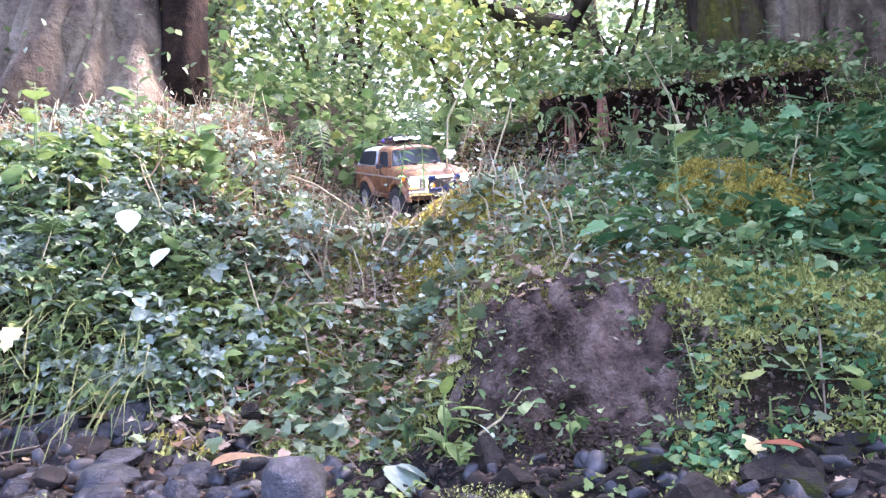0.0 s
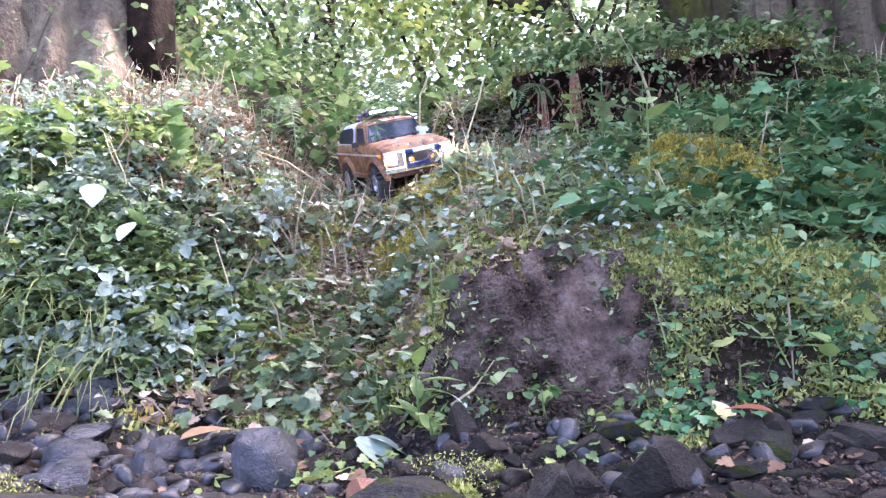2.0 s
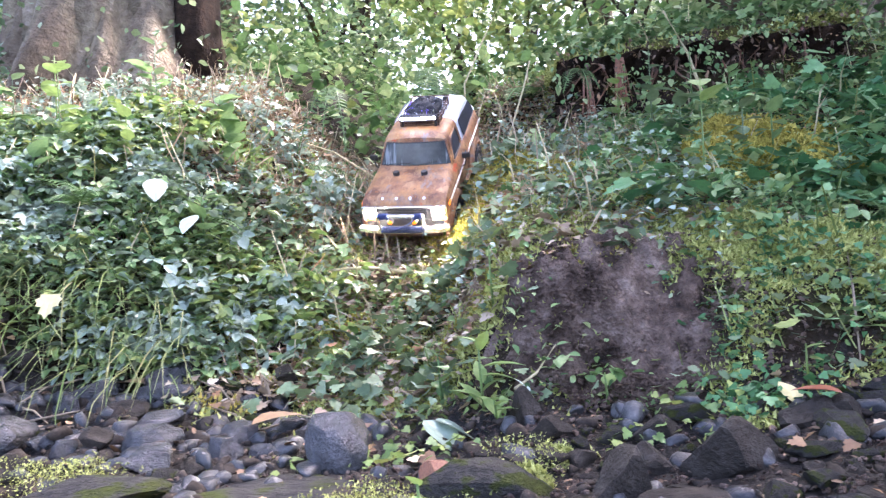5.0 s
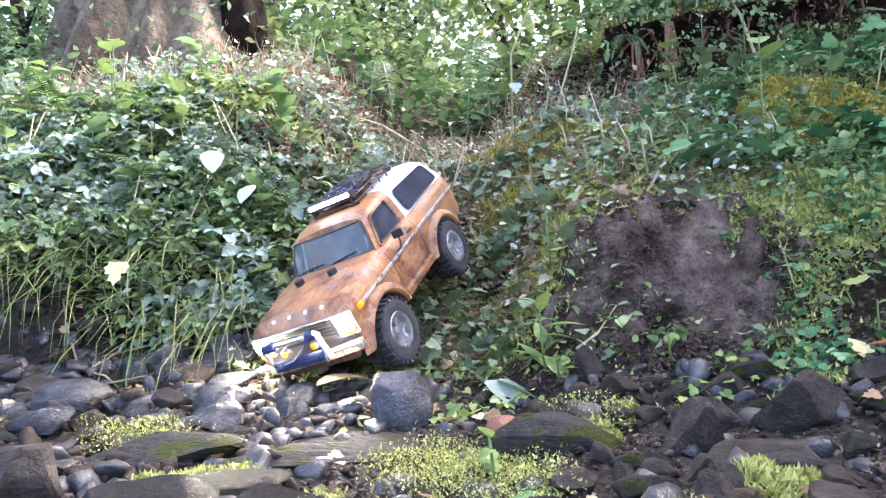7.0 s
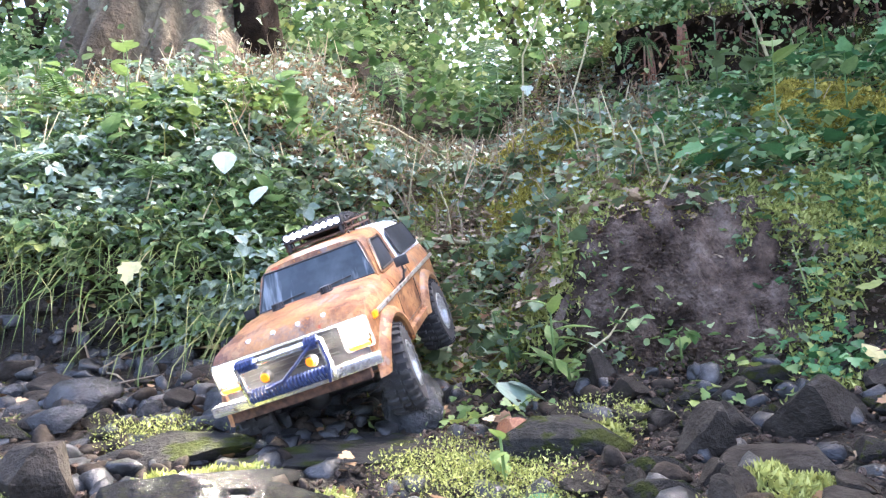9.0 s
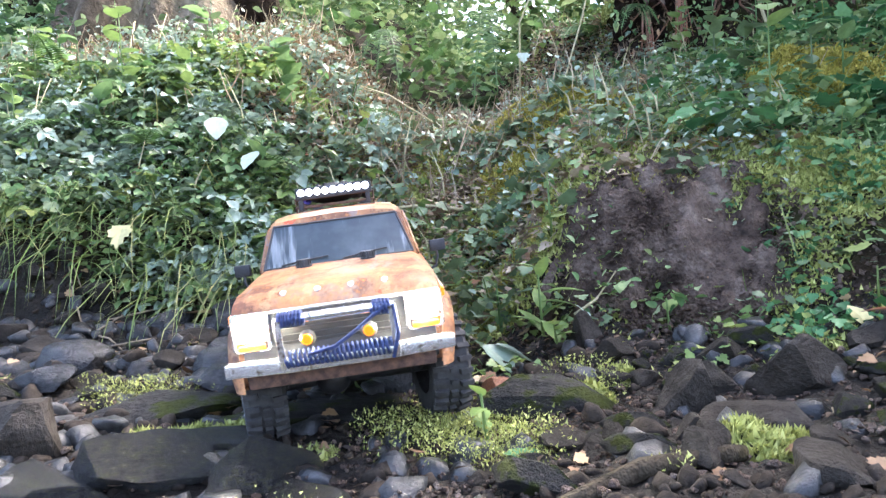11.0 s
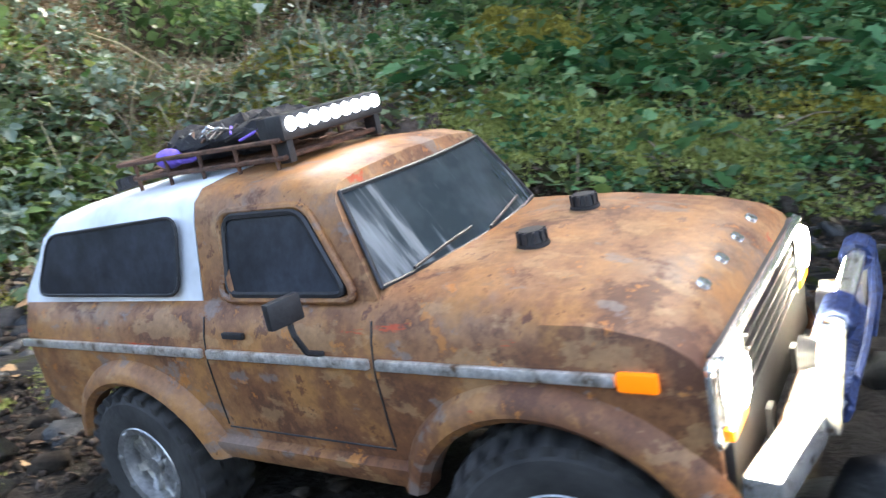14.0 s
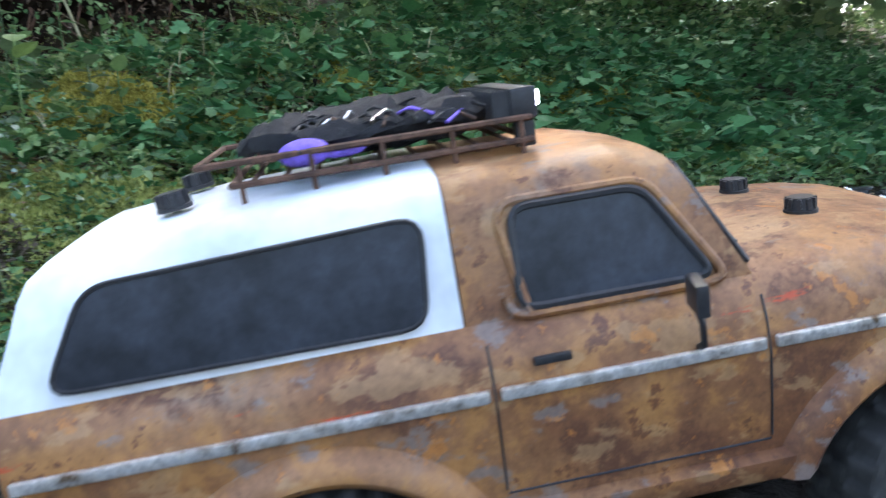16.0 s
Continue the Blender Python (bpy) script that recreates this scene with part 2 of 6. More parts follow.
def ground(x, y, rough=True):
    """Height of the ground; x and y are arrays."""
    x, y = np.asarray(x, float), np.asarray(y, float)
    # the foot of the bank wanders
    yy = y + (0.03 * np.sin(x * 5.1 + 0.7) + 0.02 * np.sin(x * 11.3)) * np.clip((y - 1.2) / 0.3, 0, 1) * np.clip((2.6 - y) / 0.5, 0, 1)
    hs = [np.interp(yy, *np.array(PROFILES[c]).T) for c in COLUMNS]
    out = hs[0].copy()
    for a, b, h in zip(COLUMNS, COLUMNS[1:], hs[1:]):
        lo, hi = (-0.06, 0.18) if a == -0.18 else ((-0.72, -0.3) if a == -0.65 else (a, b))
        u = np.clip((x - lo) / (hi - lo), 0, 1)
        out = out + (h - out) * u * u * (3 - 2 * u)
    far = np.clip((np.hypot(x, y - 2) - 9) / 20, 0, 1)
    out = out * (1 - far) + 1.5 * far
    if rough:
        n = 0.012 * np.sin(x * 23 + 3 * np.sin(y * 9)) * np.sin(y * 19 + 2 * np.sin(x * 13)) + 0.007 * np.sin(x * 47 + y * 31) * np.sin(y * 53 - x * 21)
        n += 0.004 * np.sin(x * 131 + 5 * np.sin(y * 67)) * np.sin(y * 117 + 4 * np.sin(x * 71))
        out = out + n * np.clip((y - 0.9) / 0.4, 0.4, 1)
    return out


def sheet(name, xs, ys, height, mat):
    X, Y = np.meshgrid(xs, ys)
    Z = height(X, Y)
    nx, ny = len(xs), len(ys)
    i = (np.arange(ny - 1)[:, None] * nx + np.arange(nx - 1)[None, :]).ravel()
    me = bpy.data.meshes.new(name)
    me.from_pydata(np.stack([X, Y, Z], -1).reshape(-1, 3).tolist(), [], np.stack([i, i + 1, i + nx + 1, i + nx], 1).tolist())
    me.polygons.foreach_set("use_smooth", [True] * len(me.polygons))
    me.materials.append(mat)
    return new(name, me)


def axis(lo, hi, step, reach):
    mid = np.arange(lo, hi, step)
    out = [hi + step * 1.5 ** k for k in range(1, 24)]
    return np.array([2 * lo - v + (hi - lo) - 0 for v in out[::-1] if v - hi < reach] + list(mid) + [v for v in out if v - hi < reach])


tagged(sheet("ground", axis(-1.7, 2.9, 0.016, 90), axis(-0.1, 3.3, 0.016, 90), ground, M_SOIL), "dark damp soil bank with moss above a stony stream bed", "ground", kind="structure")


def dirt_height(x, y):
    """Bare face of a small slip of earth under the mossy lip."""
    u, v = (x - 0.275) / 0.165, (y - 1.475) / 0.13
    r = np.hypot(u, v) + 0.18 * np.sin(3 * np.arctan2(v, u) + 1) + 0.1 * np.sin(9 * x / 0.1) + 0.09 * np.sin(y * 75 + 2 * np.sin(x * 40))
    g = ground(x, y) + 0.009 * np.sin(x * 60 + 4 * np.sin(y * 40)) * np.sin(y * 55 + 3 * np.sin(x * 37)) + 0.006 * np.sin(x * 190 + 3 * np.sin(y * 70)) * np.sin(y * 120 - x * 60) + 0.003 * np.sin(x * 420 + 5 * np.sin(y * 160)) * np.sin(y * 370 + 4 * np.sin(x * 210))
    upper_half = np.clip((y - 1.42) / 0.06, 0, 1)
    g = g + 0.016 * upper_half * np.abs(np.sin(x * 52 + 1.5 * np.sin(y * 35 + x * 20))) - 0.012 * np.exp(-((y - 1.425 - 0.05 * (x - 0.2)) / 0.012) ** 2) * (0.5 + 0.5 * np.sin(x * 33))
    return g + 0.02 - 0.05 * np.clip(r - 0.62, 0, 2)


tagged(sheet("earth_slip", np.arange(0.04, 0.54, 0.0045), np.arange(1.28, 1.68, 0.004), dirt_height, M_DIRT), "bare brown earth slip on the bank under a mossy lip", "earth")


def bed_height(x, y):
    foot = np.interp(x, (-1.5, -0.4, -0.2, 0.1, 0.8, 1.0, 2), (1.62, 1.62, 1.55, 1.34, 1.25, 1.18, 1.0))
    return ground(x, y) + 0.005 - 0.06 * np.clip(y - foot + 0.05, 0, 0.4) + 0.004 * np.sin(x * 160 + 3 * np.sin(y * 90)) * np.sin(y * 150)


tagged(sheet("stream_bed", np.concatenate([np.arange(-5.0, -1.7, 0.06), np.arange(-1.7, 2.2, 0.012), np.arange(2.2, 5.0, 0.06)]), np.concatenate([np.arange(-3.0, -0.1, 0.06), np.arange(-0.1, 1.7, 0.012)]), bed_height, M_BED), "dark wet mud of the stream bed", "stream bed", kind="structure")


# Bank sheet below the log; the undercut's shade is put into its dark colour.
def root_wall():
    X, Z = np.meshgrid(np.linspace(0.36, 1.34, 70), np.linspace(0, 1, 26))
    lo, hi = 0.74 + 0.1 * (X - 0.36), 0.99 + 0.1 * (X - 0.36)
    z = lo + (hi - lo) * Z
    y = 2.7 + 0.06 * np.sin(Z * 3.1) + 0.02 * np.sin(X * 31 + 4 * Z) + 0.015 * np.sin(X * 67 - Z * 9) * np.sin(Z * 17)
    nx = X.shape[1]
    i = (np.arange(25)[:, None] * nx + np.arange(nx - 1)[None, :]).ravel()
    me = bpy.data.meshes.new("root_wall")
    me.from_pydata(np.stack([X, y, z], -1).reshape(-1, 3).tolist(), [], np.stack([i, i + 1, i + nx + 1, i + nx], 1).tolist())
    me.materials.append(M_SHADE_DARK)
    tagged(new("shade_bank_sheet", me), "bank sheet below the fallen log, coloured dark for the undercut's shade", "bank")


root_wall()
rng = np.random.default_rng(7)


# ---- leaves, moss, stones: shared builders ----
def quad_leaf(w=0.34, fold=0.08, droop=0.12):
    """A pointed, folded leaf along +y, one unit long."""
    v = [(0, 0, 0), (-w * 0.8, 0.28, fold), (0, 0.3, 0.02), (w * 0.8, 0.28, fold), (-w, 0.58, fold - droop * 0.4), (0, 0.6, -droop * 0.3), (w, 0.58, fold - droop * 0.4), (0, 1, -droop)]
    return np.array(v), [(0, 2, 1), (0, 3, 2), (1, 2, 5, 4), (2, 3, 6, 5), (4, 5, 7), (5, 6, 7)]


def oval_leaf(w=0.36, fold=0.07, droop=0.18):
    """A rounded, softly folded leaf with a short tip, one unit long."""
    v, f = [], []
    for y, k in ((0, 0.02), (0.1, 0.55), (0.3, 0.95), (0.48, 1.0), (0.52, 0.9), (0.72, 0.72), (0.76, 0.62), (0.9, 0.3), (1.0, 0.02)):
        d = -droop * y * y
        v += [(-w * k, y, fold * k + d), (0, y, d), (w * k, y, fold * k + d)]
    for i in range(0, 24, 3):
        f += [(i, i + 1, i + 4, i + 3), (i + 1, i + 2, i + 5, i + 4)]
    return np.array(v), f


def toothed_leaf(w=0.36, fold=0.14, droop=0.2):
    """A pointed leaf with a toothed edge, folded along its midrib."""
    edge = [(0.05, 0.35), (0.13, 0.78), (0.2, 0.72), (0.3, 1.0), (0.38, 0.86), (0.48, 1.0), (0.56, 0.78), (0.66, 0.82), (0.73, 0.56), (0.83, 0.52), (0.89, 0.26)]
    v = [(0, 0, 0), (0, 1, -droop)]
    for side in (1, -1):
        v += [(side * w * k, y, fold * w * k * 2 - droop * y * y) for y, k in edge]
    n = len(edge)
    return np.array(v), [(0, *range(2, 2 + n), 1), (1, *range(1 + 2 * n, 1 + n, -1), 0)]


def three_leaf():
    """Three leaflets on one stalk, toothed like bramble."""
    vs, fs = [], []
    for a, s in ((0, 1.0), (75, 0.8), (-75, 0.8)):
        v, f = toothed_leaf(0.4, 0.12, 0.25)
        c, d = math.cos(radians(a)), math.sin(radians(a))
        o = len(vs)
        for x, y, z in v * s:
            vs.append((x * c - (y + 0.08) * d, x * d + (y + 0.08) * c, z))
        fs += [tuple(i + o for i in q) for q in f]
    return np.array(vs), fs


def lobed_leaf(cut=0.5):
    """A leaf of three notched lobes, like buttercup or crane's-bill."""
    pts = [(0, 0)]
    for a, r in ((-150, 0.34), (-118, 0.62), (-104, 0.52), (-88, 0.72), (-72, 0.6), (-58, 0.7), (-38, cut), (-26, 0.82), (-13, 0.78), (0, 1.0), (13, 0.78), (26, 0.82), (38, cut), (58, 0.7), (72, 0.6), (88, 0.72), (104, 0.52), (118, 0.62), (150, 0.34)):
        pts.append((r * math.sin(radians(a)) * 0.85, r * math.cos(radians(a)) * 0.8 + 0.25))
    v = np.array([(x, y, 0.1 * abs(x) - 0.16 * y * y) for x, y in pts])
    return v, [(0, i + 1, i) for i in range(1, len(pts) - 1)]


def blade(w=0.06, bend=0.5):
    v = [(-w, 0, 0), (w, 0, 0), (-w * 0.8, 0.1 + 0.3 * bend, 0.42), (w * 0.8, 0.1 + 0.3 * bend, 0.42), (-w * 0.5, 0.7 * bend, 0.8 - bend * 0.15), (w * 0.5, 0.7 * bend, 0.8 - bend * 0.15), (0, 1.1 * bend, 1 - 0.4 * bend)]
    return np.array(v), [(0, 1, 3, 2), (2, 3, 5, 4), (4, 5, 6)]


def tuft(w=0.16):
    v = [(-w, 0, 0), (w, 0, 0), (0, 0.25, 1)]
    return np.array(v, float), [(0, 1, 2)]


def turns(n, yaw=None, pitch=(-20, 50), roll=25):
    """n rotation matrices: any heading, a pitch range, some roll."""
    a = np.radians(rng.uniform(0, 360, n) if yaw is None else yaw)
    p = np.radians(rng.uniform(*pitch, n))
    r = np.radians(rng.normal(0, roll, n))
    ca, sa, cp, sp, cr, sr = np.cos(a), np.sin(a), np.cos(p), np.sin(p), np.cos(r), np.sin(r)
    z = np.zeros(n)
    o = np.ones(n)
    A = np.stack([ca, -sa, z, sa, ca, z, z, z, o], 1).reshape(n, 3, 3)
    P = np.stack([o, z, z, z, cp, -sp, z, sp, cp], 1).reshape(n, 3, 3)
    R = np.stack([cr, z, sr, z, o, z, -sr, z, cr], 1).reshape(n, 3, 3)
    return A @ P @ R


def strew_mesh(name, template, pos, rot, size, mat):
    v, f = template
    n, k = len(pos), len(v)
    V = np.einsum("nij,kj->nki", rot, v) * np.asarray(size)[:, None, None] + np.asarray(pos)[:, None, :]
    me = bpy.data.meshes.new(name)
    loops = np.concatenate([np.array(q) for q in f])
    lens = np.array([len(q) for q in f])
    me.vertices.add(n * k)
    me.vertices.foreach_set("co", V.astype(np.float32).ravel())
    me.loops.add(n * len(loops))
    me.loops.foreach_set("vertex_index", (loops[None, :] + (np.arange(n) * k)[:, None]).astype(np.int32).ravel())
    me.polygons.add(n * len(f))
    tot = np.tile(lens, n)
    me.polygons.foreach_set("loop_start", np.concatenate([[0], np.cumsum(tot)[:-1]]).astype(np.int32))
    me.update(calc_edges=True)
    me.validate()
    me.materials.append(mat)
    return new(name, me)


def patchy(x, y, s=1.0, seed=0.0):
    """A smooth 0..1 field for clumping."""
    return 0.5 + 0.25 * np.sin(x * 5.3 * s + seed + 2 * np.sin(y * 3.1 * s + seed)) + 0.25 * np.sin(y * 7.7 * s - seed + 2 * np.sin(x * 4.3 * s))


def spread(n, x0, x1, y0, y1, keep=None):
    """n places on the ground within the box, kept by a probability field."""
    xs, ys = np.empty(0), np.empty(0)
    while len(xs) < n:
        x, y = rng.uniform(x0, x1, 4 * n), rng.uniform(y0, y1, 4 * n)
        if keep is not None:
            ok = rng.random(4 * n) < keep(x, y)
            x, y = x[ok], y[ok]
        xs, ys = np.concatenate([xs, x]), np.concatenate([ys, y])
    return xs[:n], ys[:n]


def soil(x, y):
    """The dark crumbling foot of the slope beside the slip."""
    line = np.interp(x, (-0.45, -0.2, 0.1), (1.7, 1.66, 1.45))
    return np.exp(-((y - line) / 0.1) ** 4) * np.clip((x + 0.5) / 0.15, 0, 1) * np.clip((0.16 - x) / 0.08, 0, 1)


def bare(x, y):
    """1 where nothing leafy grows: the slip, the wheel track, the stream."""
    slip = np.exp(-(((x - 0.275) / 0.16) ** 2 + ((y - 1.46) / 0.12) ** 2) ** 2)
    track = np.exp(-((x + 0.16 - 0.12 * np.clip(y - 2.1, 0, 1)) / 0.16) ** 4) * (y < 2.95) * (y > 1.2)
    foot = np.interp(x, (-1.5, -0.4, -0.2, 0.1, 0.8, 1.0, 2), (1.62, 1.62, 1.6, 1.36, 1.27, 1.2, 1.05))
    wall = (x > 0.36) * (x < 1.34) * (y > 2.58) * (y < 2.82)
    return np.clip(np.maximum(np.maximum(slip, 0.9 * track), 0.85 * soil(x, y)) + (y < foot) + 0.9 * wall, 0, 1)

# ---- stones of the stream ----
def rock_mesh(name, seed, mat, sub=3):
    bm = bmesh.new()
    bmesh.ops.create_icosphere(bm, subdivisions=sub, radius=0.5)
    r = random.Random(seed)
    o = Vector((r.uniform(0, 50), r.uniform(0, 50), r.uniform(0, 50)))
    planes = [(Vector((r.gauss(0, 1), r.gauss(0, 1), r.gauss(0, 1))).normalized(), r.uniform(0.2, 0.36)) for _ in range(11)]
    for v in bm.verts:
        v.co *= 1 + 0.35 * noise.noise(v.co * 1.7 + o)
        for n, d in planes:
            k = v.co.dot(n) - d
            if k > 0:
                v.co -= n * k * 0.97
        v.co += v.co.normalized() * 0.018 * noise.noise(v.co * 8 + o)
    bmesh.ops.recalc_face_normals(bm, faces=bm.faces)
    me = bpy.data.meshes.new(name)
    bm.to_mesh(me)
    bm.free()
    me.polygons.foreach_set("use_smooth", [True] * len(me.polygons))
    me.set_sharp_from_angle(angle=radians(20))
    me.materials.append(mat)
    return me


ROCKS = [rock_mesh("stone", i, m) for i, m in enumerate((M_STONE, M_STONE, M_STONE_BROWN, M_STONE, M_STONE_BROWN, M_STONE, M_STONE_MOSS, M_STONE_BROWN, M_STONE, M_STONE_MOSS))]
STONE_WORDS = {M_STONE.name: "dark blue-grey stone on the stream bed", M_STONE_BROWN.name: "brown-grey stone on the stream bed", M_STONE_MOSS.name: "grey stone with moss patches in the stream bed", M_STONE_RED.name: "rough orange-brown stone at the bank's foot"}


def put_stone(me, x, y, sx, sy, sz, yaw, sink=0.2, label=""):
    ob = new("stone", me)
    ob.matrix_basis = Matrix.Translation((x, y, float(ground(x, y)) + sz * (0.5 - sink) * 0.8)) @ Matrix.Rotation(radians(yaw), 4, "Z") @ Matrix.Rotation(radians(rs.uniform(-14, 14)), 4, "X") @ Matrix.Diagonal((sx, sy, sz, 1))
    return tagged(ob, label or STONE_WORDS[me.materials[0].name], "stone", "stream stones")


rs = random.Random(11)
put_stone(ROCKS[5], -0.137, 1.275, 0.13, 0.1, 0.115, 30, 0.2, "large rounded purple-grey stone beside the bank")
put_stone(rock_mesh("stone", 31, M_STONE_RED), -0.005, 1.15, 0.08, 0.065, 0.065, 10, 0.2)
put_stone(ROCKS[2], -0.53, 1.0, 0.115, 0.1, 0.14, 20, 0.2, "big dark pointed boulder in the stream")
put_stone(ROCKS[6], -0.45, 1.14, 0.24, 0.15, 0.075, 25, 0.42, "low mossy slab of grey rock in the stream")
put_stone(ROCKS[9], -0.19, 1.15, 0.4, 0.22, 0.05, 10, 0.5, "flat mossy bedrock slab in the stream")
put_stone(ROCKS[7], 0.335, 1.13, 0.15, 0.11, 0.1, 15, 0.25)
put_stone(ROCKS[9], 0.055, 1.09, 0.16, 0.12, 0.1, -10, 0.25, "mossy grey rock at the bank's foot")
put_stone(ROCKS[7], 0.19, 1.06, 0.11, 0.09, 0.09, 70, 0.2)
put_stone(ROCKS[2], 0.25, 0.99, 0.14, 0.1, 0.06, 10, 0.3)
put_stone(ROCKS[2], 0.25, 0.82, 0.11, 0.09, 0.075, 120, 0.3)
put_stone(ROCKS[2], 0.47, 1.2, 0.12, 0.09, 0.1, 40, 0.3)
put_stone(ROCKS[7], 0.11, 1.33, 0.07, 0.05, 0.085, 0, 0.35)
put_stone(ROCKS[5], -0.42, 1.34, 0.12, 0.09, 0.07, 10, 0.3)
for x, y, s in ((-0.52, 1.62, 0.11), (-0.33, 1.4, 0.08), (-0.47, 1.42, 0.1), (-0.66, 1.36, 0.13), (-0.8, 1.2, 0.12), (0.6, 1.15, 0.12), (0.75, 1.1, 0.1), (-0.95, 1.35, 0.12)):
    put_stone(ROCKS[rs.choice((0, 1, 2, 3, 5, 8))], x, y, s * 1.2, s, s * 0.65, rs.uniform(0, 360), 0.3)
placed = [(-0.137, 1.275, 0.06), (-0.53, 1.0, 0.06), (-0.45, 1.14, 0.09), (0.335, 1.13, 0.06), (-0.005, 1.15, 0.04), (-0.19, 1.15, 0.12), (0.055, 1.09, 0.07), (0.19, 1.06, 0.05), (0.25, 0.82, 0.05), (-0.42, 1.34, 0.05), (-0.32, 0.95, 0.16), (0.25, 0.99, 0.05), (0.1, 0.85, 0.05)]
WET = [rock_mesh("stone", 60 + i, M_WET, 4) for i in range(4)]
for i, (x, y, a, b, h, yaw) in enumerate(((-0.36, 0.95, 0.2, 0.15, 0.1, 20), (-0.25, 0.93, 0.16, 0.13, 0.085, 70), (-0.42, 0.88, 0.18, 0.14, 0.08, 130), (-0.31, 0.84, 0.2, 0.14, 0.075, 200), (-0.17, 0.88, 0.15, 0.13, 0.06, 300), (-0.2, 0.8, 0.18, 0.14, 0.05, 30), (-0.32, 1.02, 0.17, 0.1, 0.06, 15))):
    put_stone(WET[i % 4], x, y, a, b, h, yaw, 0.3, "wet dark hump of broken bedrock in the stream")
count = 0
for _ in range(6000):
    if count >= 300:
        break
    if rs.random() < 0.62:
        x, y = rs.uniform(-1.1, -0.2), rs.uniform(0.92, 1.64)
        s = rs.choice((0.035, 0.045, 0.055, 0.065, 0.08)) * rs.uniform(0.8, 1.2)
    else:
        x, y = rs.uniform(-0.05, 0.95), rs.uniform(0.86, 1.27)
        s = rs.choice((0.03, 0.04, 0.05, 0.065)) * rs.uniform(0.8, 1.2)
    if any((x - a) ** 2 + (y - b) ** 2 < (c + s * 0.34) ** 2 for a, b, c in placed):
        continue
    placed.append((x, y, s * 0.4))
    put_stone(ROCKS[rs.randrange(10) if x < -0.1 else rs.choice((2, 6, 7, 9))], x, y, s * rs.uniform(1, 1.5), s, s * rs.uniform(0.55, 0.85), rs.uniform(0, 360), 0.16)
    count += 1


def cobble(seed):
    """Template of a small broken stone."""
    bm = bmesh.new()
    bmesh.ops.create_icosphere(bm, subdivisions=2, radius=0.5)
    r = random.Random(seed)
    planes = [(Vector((r.gauss(0, 1), r.gauss(0, 1), r.gauss(0, 1))).normalized(), r.uniform(0.22, 0.38)) for _ in range(11)]
    for v in bm.verts:
        for n, d in planes:
            k = v.co.dot(n) - d
            if k > 0:
                v.co -= n * k
        v.co = Vector((v.co.x * 1.25, v.co.y, v.co.z * 0.7))
    bm.verts.ensure_lookup_table()
    out = np.array([tuple(v.co) for v in bm.verts]), [tuple(v.index for v in f.verts) for f in bm.faces]
    bm.free()
    return out


for i, (gname, gmat, gn, gs, glabel) in enumerate((("cobbles", M_PEBBLE, 420, (0.026, 0.06), "small dark grey stones packed in the stream bed"), ("slate_cobbles", M_PEBBLE, 420, (0.02, 0.05), "small blue-grey stones packed in the stream bed"), ("brown_cobbles", M_PEBBLE_BROWN, 520, (0.02, 0.045), "small brown stones packed in the stream bed"), ("gravel", M_PEBBLE_BROWN, 2600, (0.006, 0.02), "mixed brown gravel of the stream bed"))):
    x, y = spread(gn, -1.4, 1.5, 0.6, 1.62, lambda x, y: (y < np.interp(x, (-1.5, -0.3, 0.1, 1.2), (1.66, 1.6, 1.34, 1.2))) * np.where(x < -0.2, 1.0, np.where(y > 0.85, 0.42, 0.2)) * (0.4 + 0.6 * patchy(x, y, 2.4, i)))
    tagged(strew_mesh(gname, cobble(i), np.stack([x, y, ground(x, y) + 0.006], 1), turns(gn, None, (-30, 30), 25), rng.uniform(*gs, gn), gmat), glabel, "stones", kind="stuff")


x, y = spread(170, 0.02, 0.4, 0.7, 0.88, lambda x, y: (np.abs(y - 0.82 - 0.3 * (x - 0.04)) > 0.03) * np.ones_like(x))
tagged(strew_mesh("bank_pebbles", cobble(12), np.stack([x, y, ground(x, y) + 0.008], 1), turns(170, None, (-20, 20), 15), rng.uniform(0.014, 0.034, 170), M_PEBBLE_BROWN), "rounded brown pebbles beside the driftwood", "stones", kind="stuff")


# ---- trees, roots, log ----
def tube(bm, pts, radii, seg=10, lumps=0.0, seed=0.0):
    rows = []
    for i, (p, r) in enumerate(zip(pts, radii)):
        p = Vector(p)
        d = (Vector(pts[min(i + 1, len(pts) - 1)]) - Vector(pts[max(i - 1, 0)])).normalized()
        a = d.orthogonal().normalized() if abs(d.z) < 0.9 else d.cross(Vector((0, 1, 0))).normalized()
        b = d.cross(a)
        ring = []
        for k in range(seg):
            t = 2 * math.pi * k / seg
            q = 1 + (0.1 * math.sin(7 * t + 2 * math.sin(p.z * 1.3 + seed)) + 0.05 * math.sin(17 * t + 3 * math.sin(p.z * 2.1))) * (lumps == 0.3) + lumps * (noise.noise(Vector((math.cos(t) * 1.7 + seed, math.sin(t) * 1.7, p.z * 0.9))) + 0.5 * noise.noise(Vector((math.cos(t) * 5, math.sin(t) * 5 + seed, p.z * 1.5))))
            ring.append(p + (a * math.cos(t) + b * math.sin(t)) * r * q)
        rows.append(ring)
    vr = skin_rows(bm, rows)
    bm.faces.new(vr[0][::-1])
    bm.faces.new(vr[-1])


def skin_rows(bm, rows):
    vr = [[bm.verts.new(p) for p in r] for r in rows]
    for a, b in zip(vr, vr[1:]):
        for i in range(len(a)):
            j = (i + 1) % len(a)
            bm.faces.new((a[i], a[j], b[j], b[i]))
    return vr


